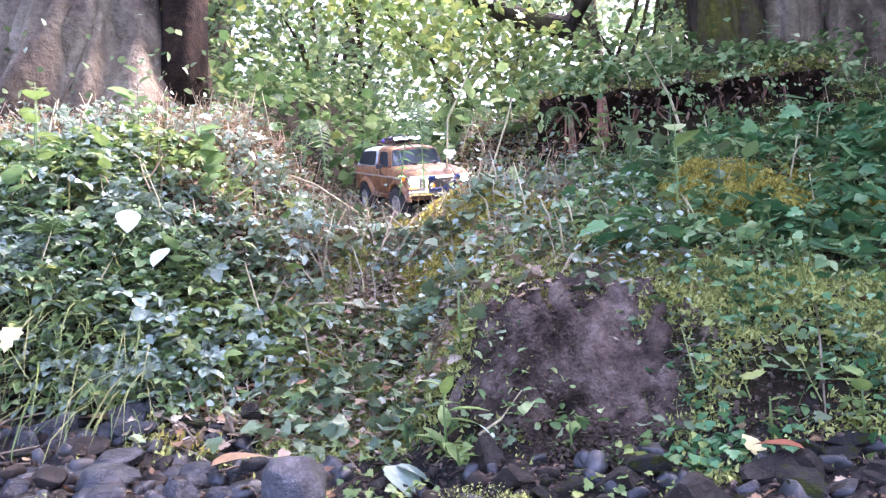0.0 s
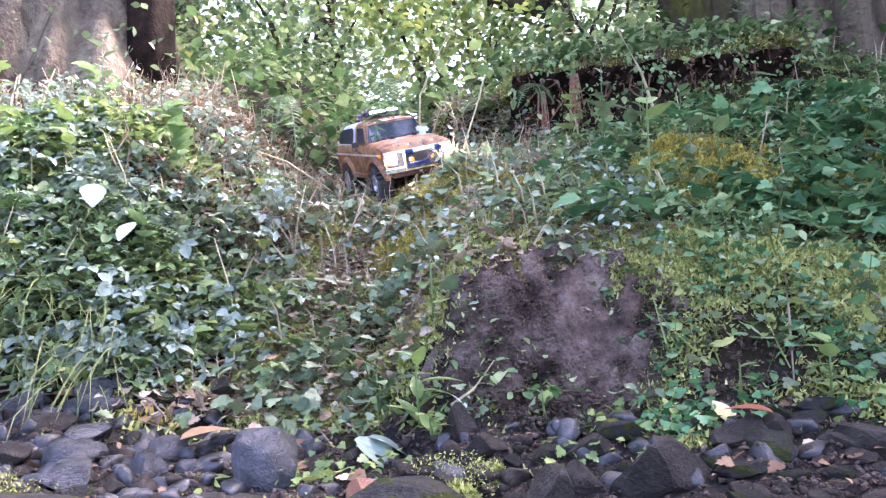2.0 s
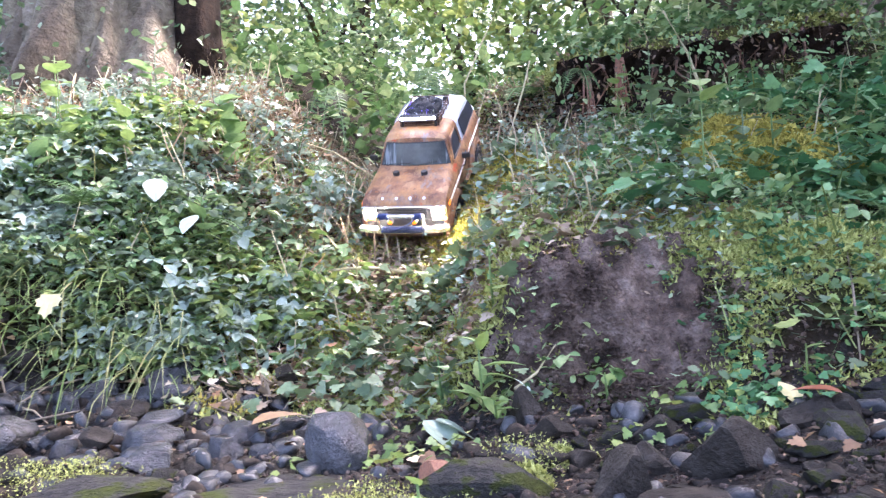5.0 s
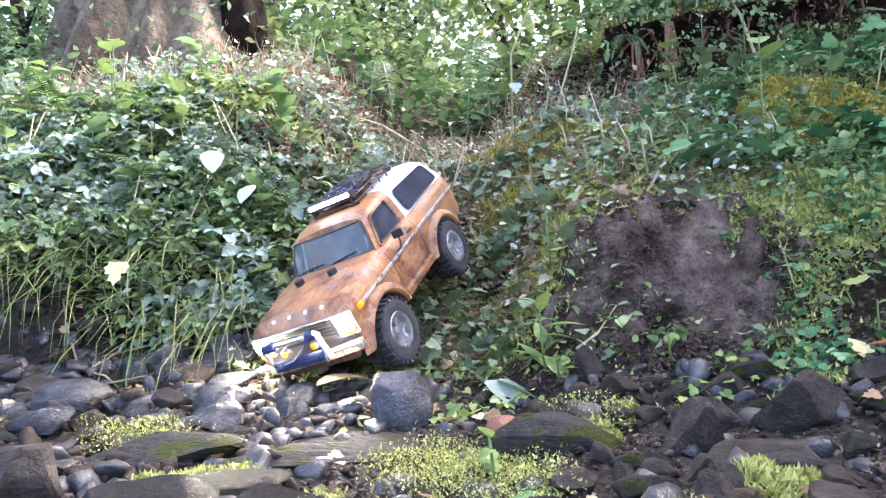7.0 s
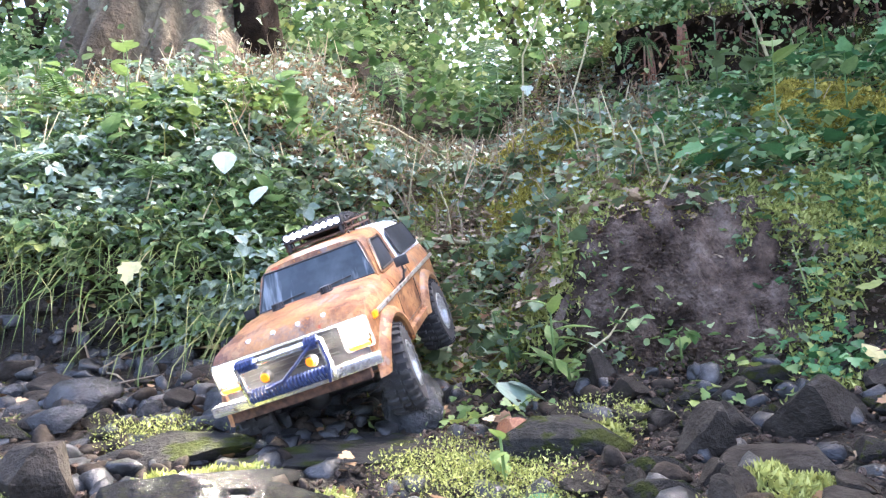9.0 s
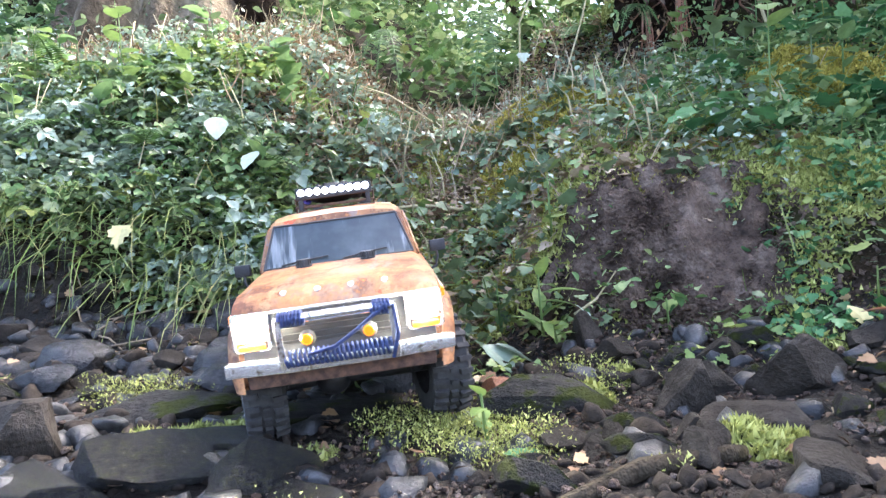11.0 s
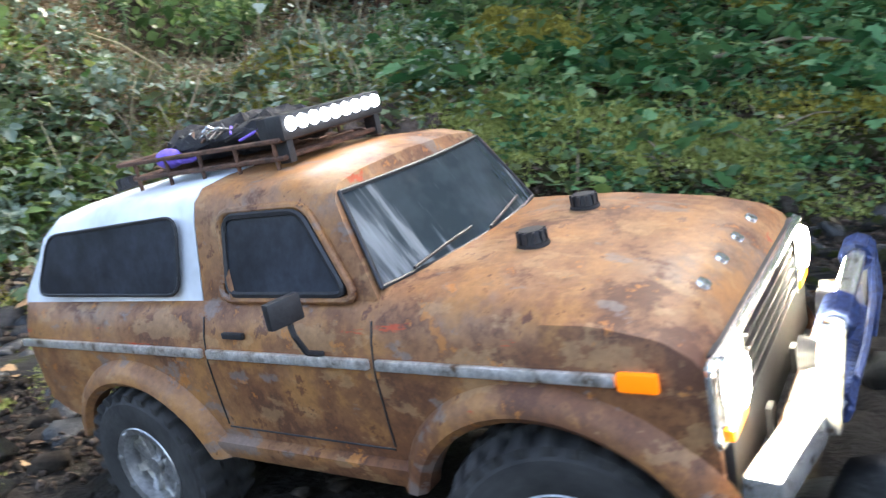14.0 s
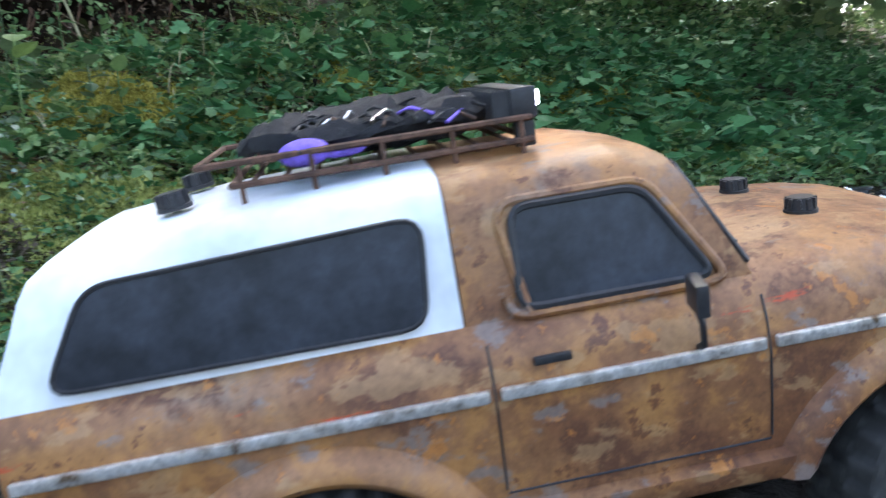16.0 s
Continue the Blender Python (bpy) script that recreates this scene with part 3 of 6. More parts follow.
def mesh_child(name, bm, mat, parent=None, label=""):
    me = bpy.data.meshes.new(name)
    bmesh.ops.recalc_face_normals(bm, faces=bm.faces)
    bm.to_mesh(me)
    bm.free()
    me.polygons.foreach_set("use_smooth", [True] * len(me.polygons))
    me.materials.append(mat)
    ob = new(name, me)
    if parent:
        ob.parent = parent
    if label:
        ob["label"] = label
    return ob


def big_tree(x, y, r, lean, mat, seed, label, roots=5):
    z = float(ground(x, y))
    root = tagged(new("tree"), label, "tree")
    hs = np.array([-0.25, -0.05, 0.08, 0.2, 0.4, 0.7, 1.1, 1.7, 2.6, 4.0, 6.0])
    rr = r * np.array([1.75, 1.5, 1.32, 1.2, 1.08, 1.0, 0.95, 0.92, 0.85, 0.75, 0.6])
    bm = bmesh.new()
    tube(bm, [(x + lean * h, y + 0.05 * h, z + h) for h in hs], rr, 96, 0.3, seed)
    mesh_child("trunk", bm, mat, root)
    rt = random.Random(seed)
    for i in range(roots):
        a = -math.pi / 2 + (i - (roots - 1) / 2) * 0.65 + rt.uniform(-0.2, 0.2)
        bm = bmesh.new()
        pts = []
        for k in range(7):
            d = r * (0.8 + 0.28 * k)
            px, py = x + d * math.cos(a + 0.1 * k), y + d * math.sin(a + 0.1 * k)
            pts.append((px, py, max(float(ground(px, py)) + 0.03 - 0.014 * k, z + 0.45 * r * (3 - 1.6 * k) if k < 2 else -9)))
        tube(bm, pts, [r * 0.34 * (1 - k / 8) for k in range(7)], 12, 0.25, seed + i)
        mesh_child("root", bm, mat, root)
    return root


T1 = big_tree(-1.34, 3.3, 0.3, 0.0, M_BARK, 3.0, "thick old tree with ridged grey-brown bark on the bank")
# solid tube against the trunk; its dark colour stands in for a recess in shade
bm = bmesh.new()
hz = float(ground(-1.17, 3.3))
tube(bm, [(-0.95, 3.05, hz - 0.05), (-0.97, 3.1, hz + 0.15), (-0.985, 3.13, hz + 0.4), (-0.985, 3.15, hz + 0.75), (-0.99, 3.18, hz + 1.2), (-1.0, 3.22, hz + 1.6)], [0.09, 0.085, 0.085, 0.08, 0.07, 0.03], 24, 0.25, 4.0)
mesh_child("hollow_shade", bm, M_SHADE_DARK, T1, "dark tube along the trunk, coloured as the shade inside a hollow")
big_tree(1.24, 3.35, 0.115, -0.06, M_BARK_MOSS, 8.0, "mossy brown tree trunk on top of the bank", 4)
big_tree(1.8, 3.4, 0.17, 0.06, M_BARK, 12.0, "dark leaning tree trunk on top of the bank", 4)
big_tree(1.5, 3.42, 0.1, 0.02, M_BARK, 15.0, "mossy forked tree trunk on top of the bank", 3)

# fallen mossy log along the bank's top, above the shade-coloured bank sheet
bm = bmesh.new()
tube(bm, [(0.36, 2.9, 0.97), (0.6, 2.84, 1.01), (0.85, 2.82, 1.05), (1.1, 2.84, 1.09), (1.35, 2.9, 1.12)], [0.035, 0.05, 0.06, 0.06, 0.05], 22, 0.35, 5.0)
tagged(mesh_child("fallen_log", bm, M_BARK_MOSS), "fallen mossy log lying along the top of the bank", "log")
bm = bmesh.new()
rt = random.Random(5)
for i in range(20):
    x0 = rt.uniform(0.38, 1.2)
    z0 = 1.0 + 0.12 * (x0 - 0.4)
    l = rt.uniform(0.08, 0.24)
    pts = [(x0, 2.76, z0), (x0 + rt.uniform(-0.03, 0.03), 2.71, z0 - l * 0.5), (x0 + rt.uniform(-0.05, 0.05), 2.69 + rt.uniform(-0.03, 0.03), z0 - l)]
    tube(bm, pts, [0.006, 0.004, 0.0015], 5)
tagged(mesh_child("hanging_roots", bm, noisy("red_brown_root", [(0.3, (0.06, 0.03, 0.018)), (0.7, (0.2, 0.09, 0.05))], 30, 0.8)), "thin red-brown roots hanging below the fallen log", "roots", kind="stuff")

# growth on the undercut wall and along the log
n = 850
x = rng.uniform(0.34, 1.38, n)
wall_pos = np.stack([x, 2.69 - rng.uniform(0, 0.05, n), 0.76 + 0.1 * (x - 0.36) + rng.random(n) ** 0.6 * 0.27], 1)
grown = patchy(x * 3, wall_pos[:, 2] * 4, 1.3, 3.0) > 0.5
k = int(grown.sum())
tagged(strew_mesh("wall_growth", oval_leaf(0.4), wall_pos[grown], turns(k, rng.normal(180, 50, k), (-80, -20), 25), rng.uniform(0.01, 0.026, k), L_BRAMBLE), "small leaves growing on the undercut bank", "plants", kind="stuff")
k = len(x) - k
tagged(strew_mesh("wall_litter", quad_leaf(0.22), wall_pos[~grown], turns(k, rng.normal(180, 90, k), (-85, 20), 40), rng.uniform(0.01, 0.026, k), L_ROT), "dead brown fern stems hanging on the undercut bank", "leaf litter", kind="stuff")
n = 16000
x = rng.uniform(0.34, 1.4, n)
log_z = 0.97 + 0.15 * (x - 0.36) + 0.05 * rng.random(n) - 0.04 * patchy(x, x, 5.0)
tagged(strew_mesh("log_moss", tuft(0.28), np.stack([x, 2.86 + rng.normal(0, 0.045, n), log_z + 0.02], 1), turns(n, None, (-80, 80), 40), rng.uniform(0.008, 0.018, n), L_MOSS_GREEN), "thick moss along the fallen log", "moss", kind="stuff")
n = 900
x = rng.uniform(0.3, 1.45, n)
tagged(strew_mesh("log_leaves", lobed_leaf(), np.stack([x, 2.84 + rng.normal(0, 0.06, n), 1.03 + 0.13 * (x - 0.36) + rng.uniform(0, 0.09, n)], 1), turns(n, None, (-50, 20), 25), rng.uniform(0.016, 0.036, n), L_BRAMBLE), "green leaves growing over the fallen log", "plants", kind="stuff")

# dry stick and twigs
def stick(pts, r, mat, label, name="stick"):
    bm = bmesh.new()
    tube(bm, pts, [r * (1 - 0.35 * i / (len(pts) - 1)) for i in range(len(pts))], 9, 0.2, pts[0][0] * 9)
    tagged(mesh_child(name, bm, mat), label, name)


def on(x, y, up=0.0):
    return (x, y, float(ground(x, y)) + up)


stick([on(-0.01, 0.8, 0.008), on(0.044, 0.822, 0.011), on(0.11, 0.842, 0.013), on(0.184, 0.866, 0.013), on(0.2, 0.88, 0.01)], 0.0115, M_BARK_MOSS, "rough grey-brown driftwood stick among the stones")
stick([on(0.1, 1.36, 0.03), on(0.135, 1.385, 0.035), on(0.168, 1.405, 0.036)], 0.0022, M_STRAW, "short pale stick on the bare earth")
stick([on(0.813, 2.6, -0.01), (0.8, 2.6, 0.83), (0.755, 2.6, 0.974), (0.683, 2.6, 1.111)], 0.0055, M_STRAW, "tall pale dry stem leaning on the bank", "stem")
stick([on(1.0, 1.75, 0.03), on(1.3, 1.78, 0.05), on(1.65, 1.68, 0.05), on(1.9, 1.6, 0.03)], 0.006, M_TWIG, "long dry twig lying on the leaves", "twig")
stick([on(-0.08, 2.05, 0.02), on(-0.2, 2.04, 0.05), on(-0.3, 2.08, 0.02)], 0.005, M_STRAW, "bent pale twig beside the track", "twig")
stick([on(0.05, 2.7, 0.0), (0.055, 2.7, 0.922), (0.12, 2.7, 1.07), (0.195, 2.7, 1.22)], 0.0035, M_STRAW, "tall pale dry stem leaning on the bank", "stem")
stick([on(0.172, 2.55, -0.01), (0.2, 2.55, 0.76), (0.235, 2.55, 0.87), (0.255, 2.55, 0.95)], 0.0035, M_STRAW, "tall pale dry stem leaning on the bank", "stem")
stick([(-0.225, 2.6, 0.6), (-0.36, 2.6, 0.69), (-0.5, 2.6, 0.74), (-0.6, 2.6, 0.8)], 0.003, M_STRAW, "long pale bent twig over the brown slope", "twig")
stick([on(-0.19, 2.62, 0.02), on(-0.12, 2.54, 0.035), on(-0.05, 2.46, 0.02)], 0.005, M_STRAW, "pale bent root crossing the track", "root")
for x0, z0, n in ((0.558, 0.99, 16), (0.45, 0.93, 9)):
    bm = bmesh.new()
    rk = random.Random(n)
    for i in range(n):
        a, l = rk.uniform(-0.02, 0.02), rk.uniform(0.13, 0.21)
        tube(bm, [(x0 + a * 0.6, 2.68, z0), (x0 + a, 2.655, z0 - l * 0.5), (x0 + a * 1.3 + rk.uniform(-0.01, 0.01), 2.65, z0 - l)], [0.0024, 0.002, 0.0008], 5)
    tagged(mesh_child("root_bundle", bm, noisy("red_root", [(0.3, (0.12, 0.05, 0.03)), (0.7, (0.3, 0.14, 0.08))], 40, 0.8)), "bundle of red-brown roots hanging under the log", "roots", kind="stuff")
rt = random.Random(21)
bm = bmesh.new()
bs = bmesh.new()
for i in range(560):
    x, y = rt.uniform(-1.4, 1.9), rt.uniform(1.35, 3.1)
    a, l = rt.uniform(0, 6.3), rt.uniform(0.05, 0.2)
    if i % 3:
        if 0.0 < x < 0.55 and y < 1.68:
            continue
        p = [on(x, y, 0.006), on(x + l * 0.5 * math.cos(a), y + l * 0.5 * math.sin(a), rt.uniform(0.01, 0.03)), on(x + l * math.cos(a), y + l * math.sin(a), rt.uniform(0.003, 0.03))]
        tube(bm, p, [0.0022, 0.002, 0.0012], 5)
    elif y > 1.7:
        h = rt.uniform(0.05, 0.17)
        p = [on(x, y), on(x + h * 0.1 * math.cos(a), y + h * 0.1 * math.sin(a), h * 0.55), on(x + h * 0.35 * math.cos(a), y + h * 0.35 * math.sin(a), h)]
        tube(bs, p, [0.0025, 0.002, 0.001], 5)
tagged(mesh_child("twig_litter", bm, M_TWIG), "thin dry twigs scattered over the bank", "twigs", kind="stuff")
tagged(mesh_child("thin_stems", bs, M_STRAW), "thin pale upright stems between the leaves", "stems", kind="stuff")


# ---- ground cover ----
def cover(name, template, n, box4, keep, lift, size, pitch, mat, label, cat, roll=25, yaw=None):
    x, y = spread(n, *box4, keep)
    z = ground(x, y) + rng.uniform(*lift, n) * (0.5 + patchy(x, y, 2.3, 1.0))
    s = rng.uniform(*size, n) * (0.75 + 0.5 * rng.random(n))
    return tagged(strew_mesh(name, template, np.stack([x, y, z], 1), turns(n, yaw(n) if yaw else None, pitch, roll), s, mat), label, cat, kind="stuff")


def free(x, y):
    return 1 - bare(x, y)


def lip(x, y):
    """The mossy lip round the slip and the right of the track."""
    edge = np.interp(x, (-0.3, -0.05, 0.1, 0.3, 0.6, 0.9), (1.75, 1.62, 1.56, 1.62, 1.55, 1.42))
    return np.exp(-((y - edge) / 0.065) ** 2) * (x > -0.3) * (x < 1.0)


def moss_patch(x, y):
    lumps = 0.45 + 0.75 * patchy(x, y, 4.5, 2.0)
    return lumps * (1.6 * np.exp(-(((x - 0.72) / 0.13) ** 2 + ((y - 2.06) / 0.12) ** 2)) + 1.3 * np.exp(-(((x - 0.83) / 0.1) ** 2 + ((y - 1.89) / 0.06) ** 2)) + 0.8 * np.exp(-(((x + 0.0) / 0.16) ** 2 + ((y - 2.5) / 0.12) ** 2)) + np.exp(-(((x - 0.14) / 0.2) ** 2 + ((y - 2.12) / 0.14) ** 2)))


def foot(x, y):
    """Thin growth on the dark soil at the foot of the bank."""
    return 1 - 0.88 * (x > 0.3) * (x < 1.15) * np.clip((1.64 - y) / 0.08, 0, 1)


BANK = (-1.7, 3.4, 1.0, 3.3)


def middle(x, y):
    """The mossy, thinly grown part of the slope beside the track."""
    return np.exp(-((x + 0.03) / 0.42) ** 4) * np.clip((y - 1.45) / 0.12, 0, 1) * np.clip((2.75 - y) / 0.25, 0, 1)


def upper(x, y):
    """The thin, brown part of the slope, where litter shows."""
    return (1 / (1 + np.exp((x - 0.45) * 9))) * np.clip((y - np.where(x < -0.35, 2.02, 1.9) - 0.12 * np.sin(x * 4) - 0.35 * (patchy(x, y, 2.2, 1.5) - 0.5)) / 0.3, 0, 1) * 0.95
cover("bramble_leaves", three_leaf(), 8000, (-1.7, 3.4, 1.1, 3.0), lambda x, y: (1 - 0.65 * middle(x, y)) * foot(x, y) * free(x, y) * (1 - upper(x, y)) * np.where(x < -0.3, 0.9, np.where((x > 0.42) & (y < 2.1), 0.5 * patchy(x, y, 1.5), 0.22)) * (1 - np.clip(moss_patch(x, y) + lip(x, y), 0, 1) * 0.94), (0.006, 0.085), (0.012, 0.027), (-55, 25), L_BRAMBLE, "glossy dark green bramble leaves over the bank", "bramble")
cover("wet_bramble_leaves", three_leaf(), 1400, (-1.5, -0.25, 1.55, 2.2), lambda x, y: free(x, y) * (1 - 0.6 * middle(x, y)), (0.01, 0.09), (0.016, 0.034), (-50, 15), L_IVY, "shiny blue-green bramble leaves over the stream edge", "bramble")
cover("bright_leaves", lobed_leaf(), 2400, BANK, lambda x, y: foot(x, y) * free(x, y) * (1 - 0.7 * upper(x, y)) * patchy(x, y, 0.9, 3) ** 2 * (1 - 0.96 * np.clip(moss_patch(x, y) + lip(x, y), 0, 1)), (0.01, 0.07), (0.014, 0.03), (-40, 25), L_BRIGHT, "light green lobed leaves among the brambles", "plants")
cover("lobed_plants", lobed_leaf(), 700, (0.35, 3.2, 1.3, 2.1), lambda x, y: foot(x, y) * free(x, y) * (1 - np.clip(moss_patch(x, y), 0, 1)) * patchy(x, y, 1.6, 1), (0.02, 0.07), (0.026, 0.046), (-35, 10), L_CLOVER, "large blue-green lobed leaves on the bank", "plants", 15)
cover("ivy_leaves", toothed_leaf(0.4), 22000, BANK, lambda x, y: (1 - 0.86 * middle(x, y)) * np.where(x > 0.9, 0.4, 1.0) * foot(x, y) * free(x, y) * (1 - upper(x, y)) * (0.35 + 0.65 * patchy(x, y, 1.7, 5)) * (1 - 0.96 * np.clip(moss_patch(x, y) + lip(x, y), 0, 1)), (0.004, 0.06), (0.007, 0.02), (-50, 35), L_BRAMBLE, "small dark leaves of ground cover on the bank", "ground cover")
cover("creeping_leaves", lobed_leaf(), 10500, BANK, lambda x, y: (1 - 0.72 * middle(x, y)) * free(x, y) * (1 - 0.93 * upper(x, y)) * (1 - 0.96 * np.clip(moss_patch(x, y) + lip(x, y), 0, 1)) * (0.3 + 0.7 * patchy(x, y, 2.1, 2)), (0.004, 0.04), (0.01, 0.022), (-40, 35), L_IVY, "small dull green creeping leaves on the bank", "ground cover")
cover("side_leaves", lobed_leaf(), 11000, (1.9, 6.5, 0.2, 3.6), lambda x, y: np.clip((y - 1.05 + 0.2 * (x - 1.9) + 0.3 * (patchy(x, y, 1.2, 2) - 0.5)) / 0.3, 0, 1) * np.clip((x - 1.9) / 0.6, 0, 1), (0.01, 0.1), (0.025, 0.055), (-35, 10), L_CLOVER, "green leaves of the undergrowth along the bank", "undergrowth")
cover("bank_leaves", lobed_leaf(), 2600, (0.7, 3.4, 1.25, 2.5), lambda x, y: foot(x, y) * free(x, y) * patchy(x, y, 1.4, 4) * (1 - 0.8 * np.clip(moss_patch(x, y), 0, 1)), (0.02, 0.1), (0.024, 0.05), (-35, 8), L_CLOVER, "fresh green lobed leaves on the bank", "plants")
cover("broad_leaves", lobed_leaf(), 360, (0.35, 1.75, 1.62, 2.5), lambda x, y: free(x, y) * np.clip(patchy(x, y, 2.2, 6) * 2.2 - 0.8, 0, 1) * (1 - 0.97 * np.clip(2 * moss_patch(x, y), 0, 1)), (0.03, 0.08), (0.032, 0.055), (-30, 0), L_CLOVER, "broad blue-green lobed leaves standing on stalks", "plants", 12)
cover("shore_leaves", lobed_leaf(), 800, (1.5, 4.2, 0.9, 2.8), lambda x, y: np.clip((y - 1.2 + 0.2 * (x - 1.5)) / 0.2, 0, 1) * np.clip(patchy(x, y, 1.8, 3) * 2 - 0.5, 0, 1), (0.05, 0.13), (0.045, 0.075), (-32, 5), L_CLOVER, "broad green lobed leaves along the bank", "plants", 12)
cover("bank_moss", tuft(0.28), 34000, (0.9, 3.0, 1.3, 2.3), lambda x, y: np.clip(patchy(x, y, 2.6, 2) * 2.6 - 1.5, 0, 1), (0.0, 0.035), (0.007, 0.016), (-70, 70), L_MOSS, "yellow-green moss between the leaves", "moss", 40)
cover("sage_leaves", three_leaf(), 3000, (-1.6, 0.6, 1.55, 2.7), lambda x, y: free(x, y) * np.clip(patchy(x, y, 1.9, 5) * 1.6 - 0.3, 0, 1) * (x < -0.2) * (1 - 0.75 * upper(x, y)), (0.015, 0.09), (0.014, 0.032), (-50, 15), L_SAGE, "pale grey-green leaves among the brambles", "plants")
cover("sage_bits", oval_leaf(0.42), 4200, (-1.6, 0.5, 1.5, 2.9), lambda x, y: (1 - 0.6 * middle(x, y)) * free(x, y) * (1 - 0.6 * upper(x, y)) * patchy(x, y, 2.6, 9) ** 2, (0.01, 0.1), (0.008, 0.018), (-45, 25), L_SAGE, "small pale leaves scattered over the bank", "plants")
cover("fresh_bramble_leaves", three_leaf(), 1900, (-1.6, -0.2, 1.6, 2.4), lambda x, y: free(x, y) * patchy(x, y, 1.2, 8) ** 2, (0.02, 0.08), (0.018, 0.034), (-40, 25), L_BRIGHT, "yellow-green leaves among the brambles", "plants")
cover("far_leaves", quad_leaf(0.4), 30000, (-4.5, 8, 3.0, 7), None, (0.01, 0.25), (0.025, 0.06), (-45, 35), L_BRAMBLE, "leaves of the undergrowth behind the bank", "undergrowth")
cover("lip_moss", tuft(0.28), 70000, (-0.35, 1.1, 1.3, 1.9), lambda x, y: np.clip(lip(x, y) * 1.3, 0, 1) * (0.4 + 0.6 * patchy(x, y, 3)), (-0.002, 0.01), (0.006, 0.014), (-70, 70), L_MOSS_GREEN, "bright green moss along the lip of the bank", "moss", 40)
cover("golden_moss", tuft(0.28), 60000, (-0.4, 1.1, 1.6, 2.8), lambda x, y: np.clip(moss_patch(x, y) * 1.6 - 0.45, 0, 1), (-0.002, 0.035), (0.006, 0.015), (-70, 70), L_MOSS, "golden yellow-green moss cushions on the bank", "moss", 40)
def moss_cushion(x, y, r, mat, label):
    """A dome of short moss fronds."""
    k = int(900 * (r / 0.04) ** 2) + 300
    u, a = rng.random(k), rng.uniform(0, 2 * math.pi, k)
    d, h = np.sqrt(1 - u * u) * r, u * r * 0.62
    px, py = x + d * np.cos(a) * (1 + 0.2 * np.sin(3 * a + x * 40)), y + d * np.sin(a)
    pz = ground(px, py) + h * (0.75 + 0.5 * patchy(px, py, 9.0, x * 7)) - 0.006
    tagged(strew_mesh("moss_cushion", tuft(0.3), np.stack([px, py, pz], 1), turns(k, None, (-75, 75), 40), rng.uniform(0.006, 0.013, k), mat), label, "moss", "moss cushions")


for i in range(20):
    moss_cushion(0.73 + rt.uniform(-0.13, 0.15), 2.04 + rt.uniform(-0.16, 0.13), rt.uniform(0.025, 0.055), L_MOSS, "golden moss cushion on the bank")
for i in range(10):
    moss_cushion(0.74 + rt.uniform(-0.11, 0.12), 2.04 + rt.uniform(-0.14, 0.1), rt.uniform(0.05, 0.08), L_MOSS, "large golden moss cushion on the bank")
for i in range(22):
    moss_cushion(rt.uniform(0.9, 2.2), rt.uniform(1.7, 2.3), rt.uniform(0.03, 0.07), L_MOSS, "golden moss cushion among leaves on the bank")
for i in range(9):
    moss_cushion(rt.uniform(-0.12, 0.3), rt.uniform(2.0, 2.55), rt.uniform(0.02, 0.045), L_MOSS, "yellow-green moss cushion beside the track")
for x, y, r in ((-0.41, 1.03, 0.035), (-0.36, 1.06, 0.03), (-0.31, 1.06, 0.032), (-0.2, 1.0, 0.025), (0.22, 0.915, 0.04), (0.26, 0.93, 0.03), (0.1, 1.14, 0.03), (0.14, 1.2, 0.028)):
    moss_cushion(x, y, r, L_MOSS_GREEN, "low green moss cushion between stream stones")
for i in range(14):
    x = rt.uniform(-0.02, 0.75)
    moss_cushion(x, 1.6 + rt.uniform(-0.02, 0.06), rt.uniform(0.018, 0.035), L_MOSS_GREEN, "green moss cushion on the lip of the bank")
cover("thin_moss", tuft(0.28), 42000, (-1.3, 2.0, 1.2, 3.0), lambda x, y: np.clip(patchy(x, y, 2.6, 4) * 1.8 - 0.75, 0, 1) * (1 - 0.6 * (bare(x, y) > 0.95)), (-0.002, 0.006), (0.005, 0.012), (-70, 70), L_MOSS_GREEN, "thin patches of moss on the soil", "moss", 40)
cover("stone_moss", tuft(0.3), 12000, (-0.6, 0.15, 0.8, 1.2), lambda x, y: np.clip(patchy(x, y, 2.2, 9) * 2.2 - 1.2, 0, 1), (0.0, 0.03), (0.002, 0.005), (-70, 70), L_MOSS_GREEN, "short moss on the stones of the stream", "moss", 40)
cover("slope_cushions", tuft(0.28), 60000, (-0.5, 0.5, 1.45, 2.75), lambda x, y: middle(x, y) * (1 - 0.8 * soil(x, y)) * np.clip(patchy(x, y, 3.4, 6) * 2.2 - 0.75, 0, 1), (-0.002, 0.02), (0.006, 0.014), (-70, 70), L_MOSS_GREEN, "yellow-green moss over the middle of the bank", "moss", 40)
cover("slope_gold", tuft(0.28), 26000, (-0.45, 0.5, 1.5, 2.7), lambda x, y: middle(x, y) * (1 - 0.9 * soil(x, y)) * np.clip(patchy(x, y, 4.1, 1) * 2.4 - 1.2, 0, 1), (0.0, 0.02), (0.006, 0.013), (-70, 70), L_MOSS, "golden moss patches beside the track", "moss", 40)
cover("middle_litter", lobed_leaf(), 6500, (-0.5, 0.5, 1.5, 2.75), lambda x, y: middle(x, y) * (0.3 + 0.7 * patchy(x, y, 2.9, 4)), (0.004, 0.03), (0.01, 0.024), (-35, 25), L_LITTER, "pale dry leaves on the moss of the bank", "leaf litter")
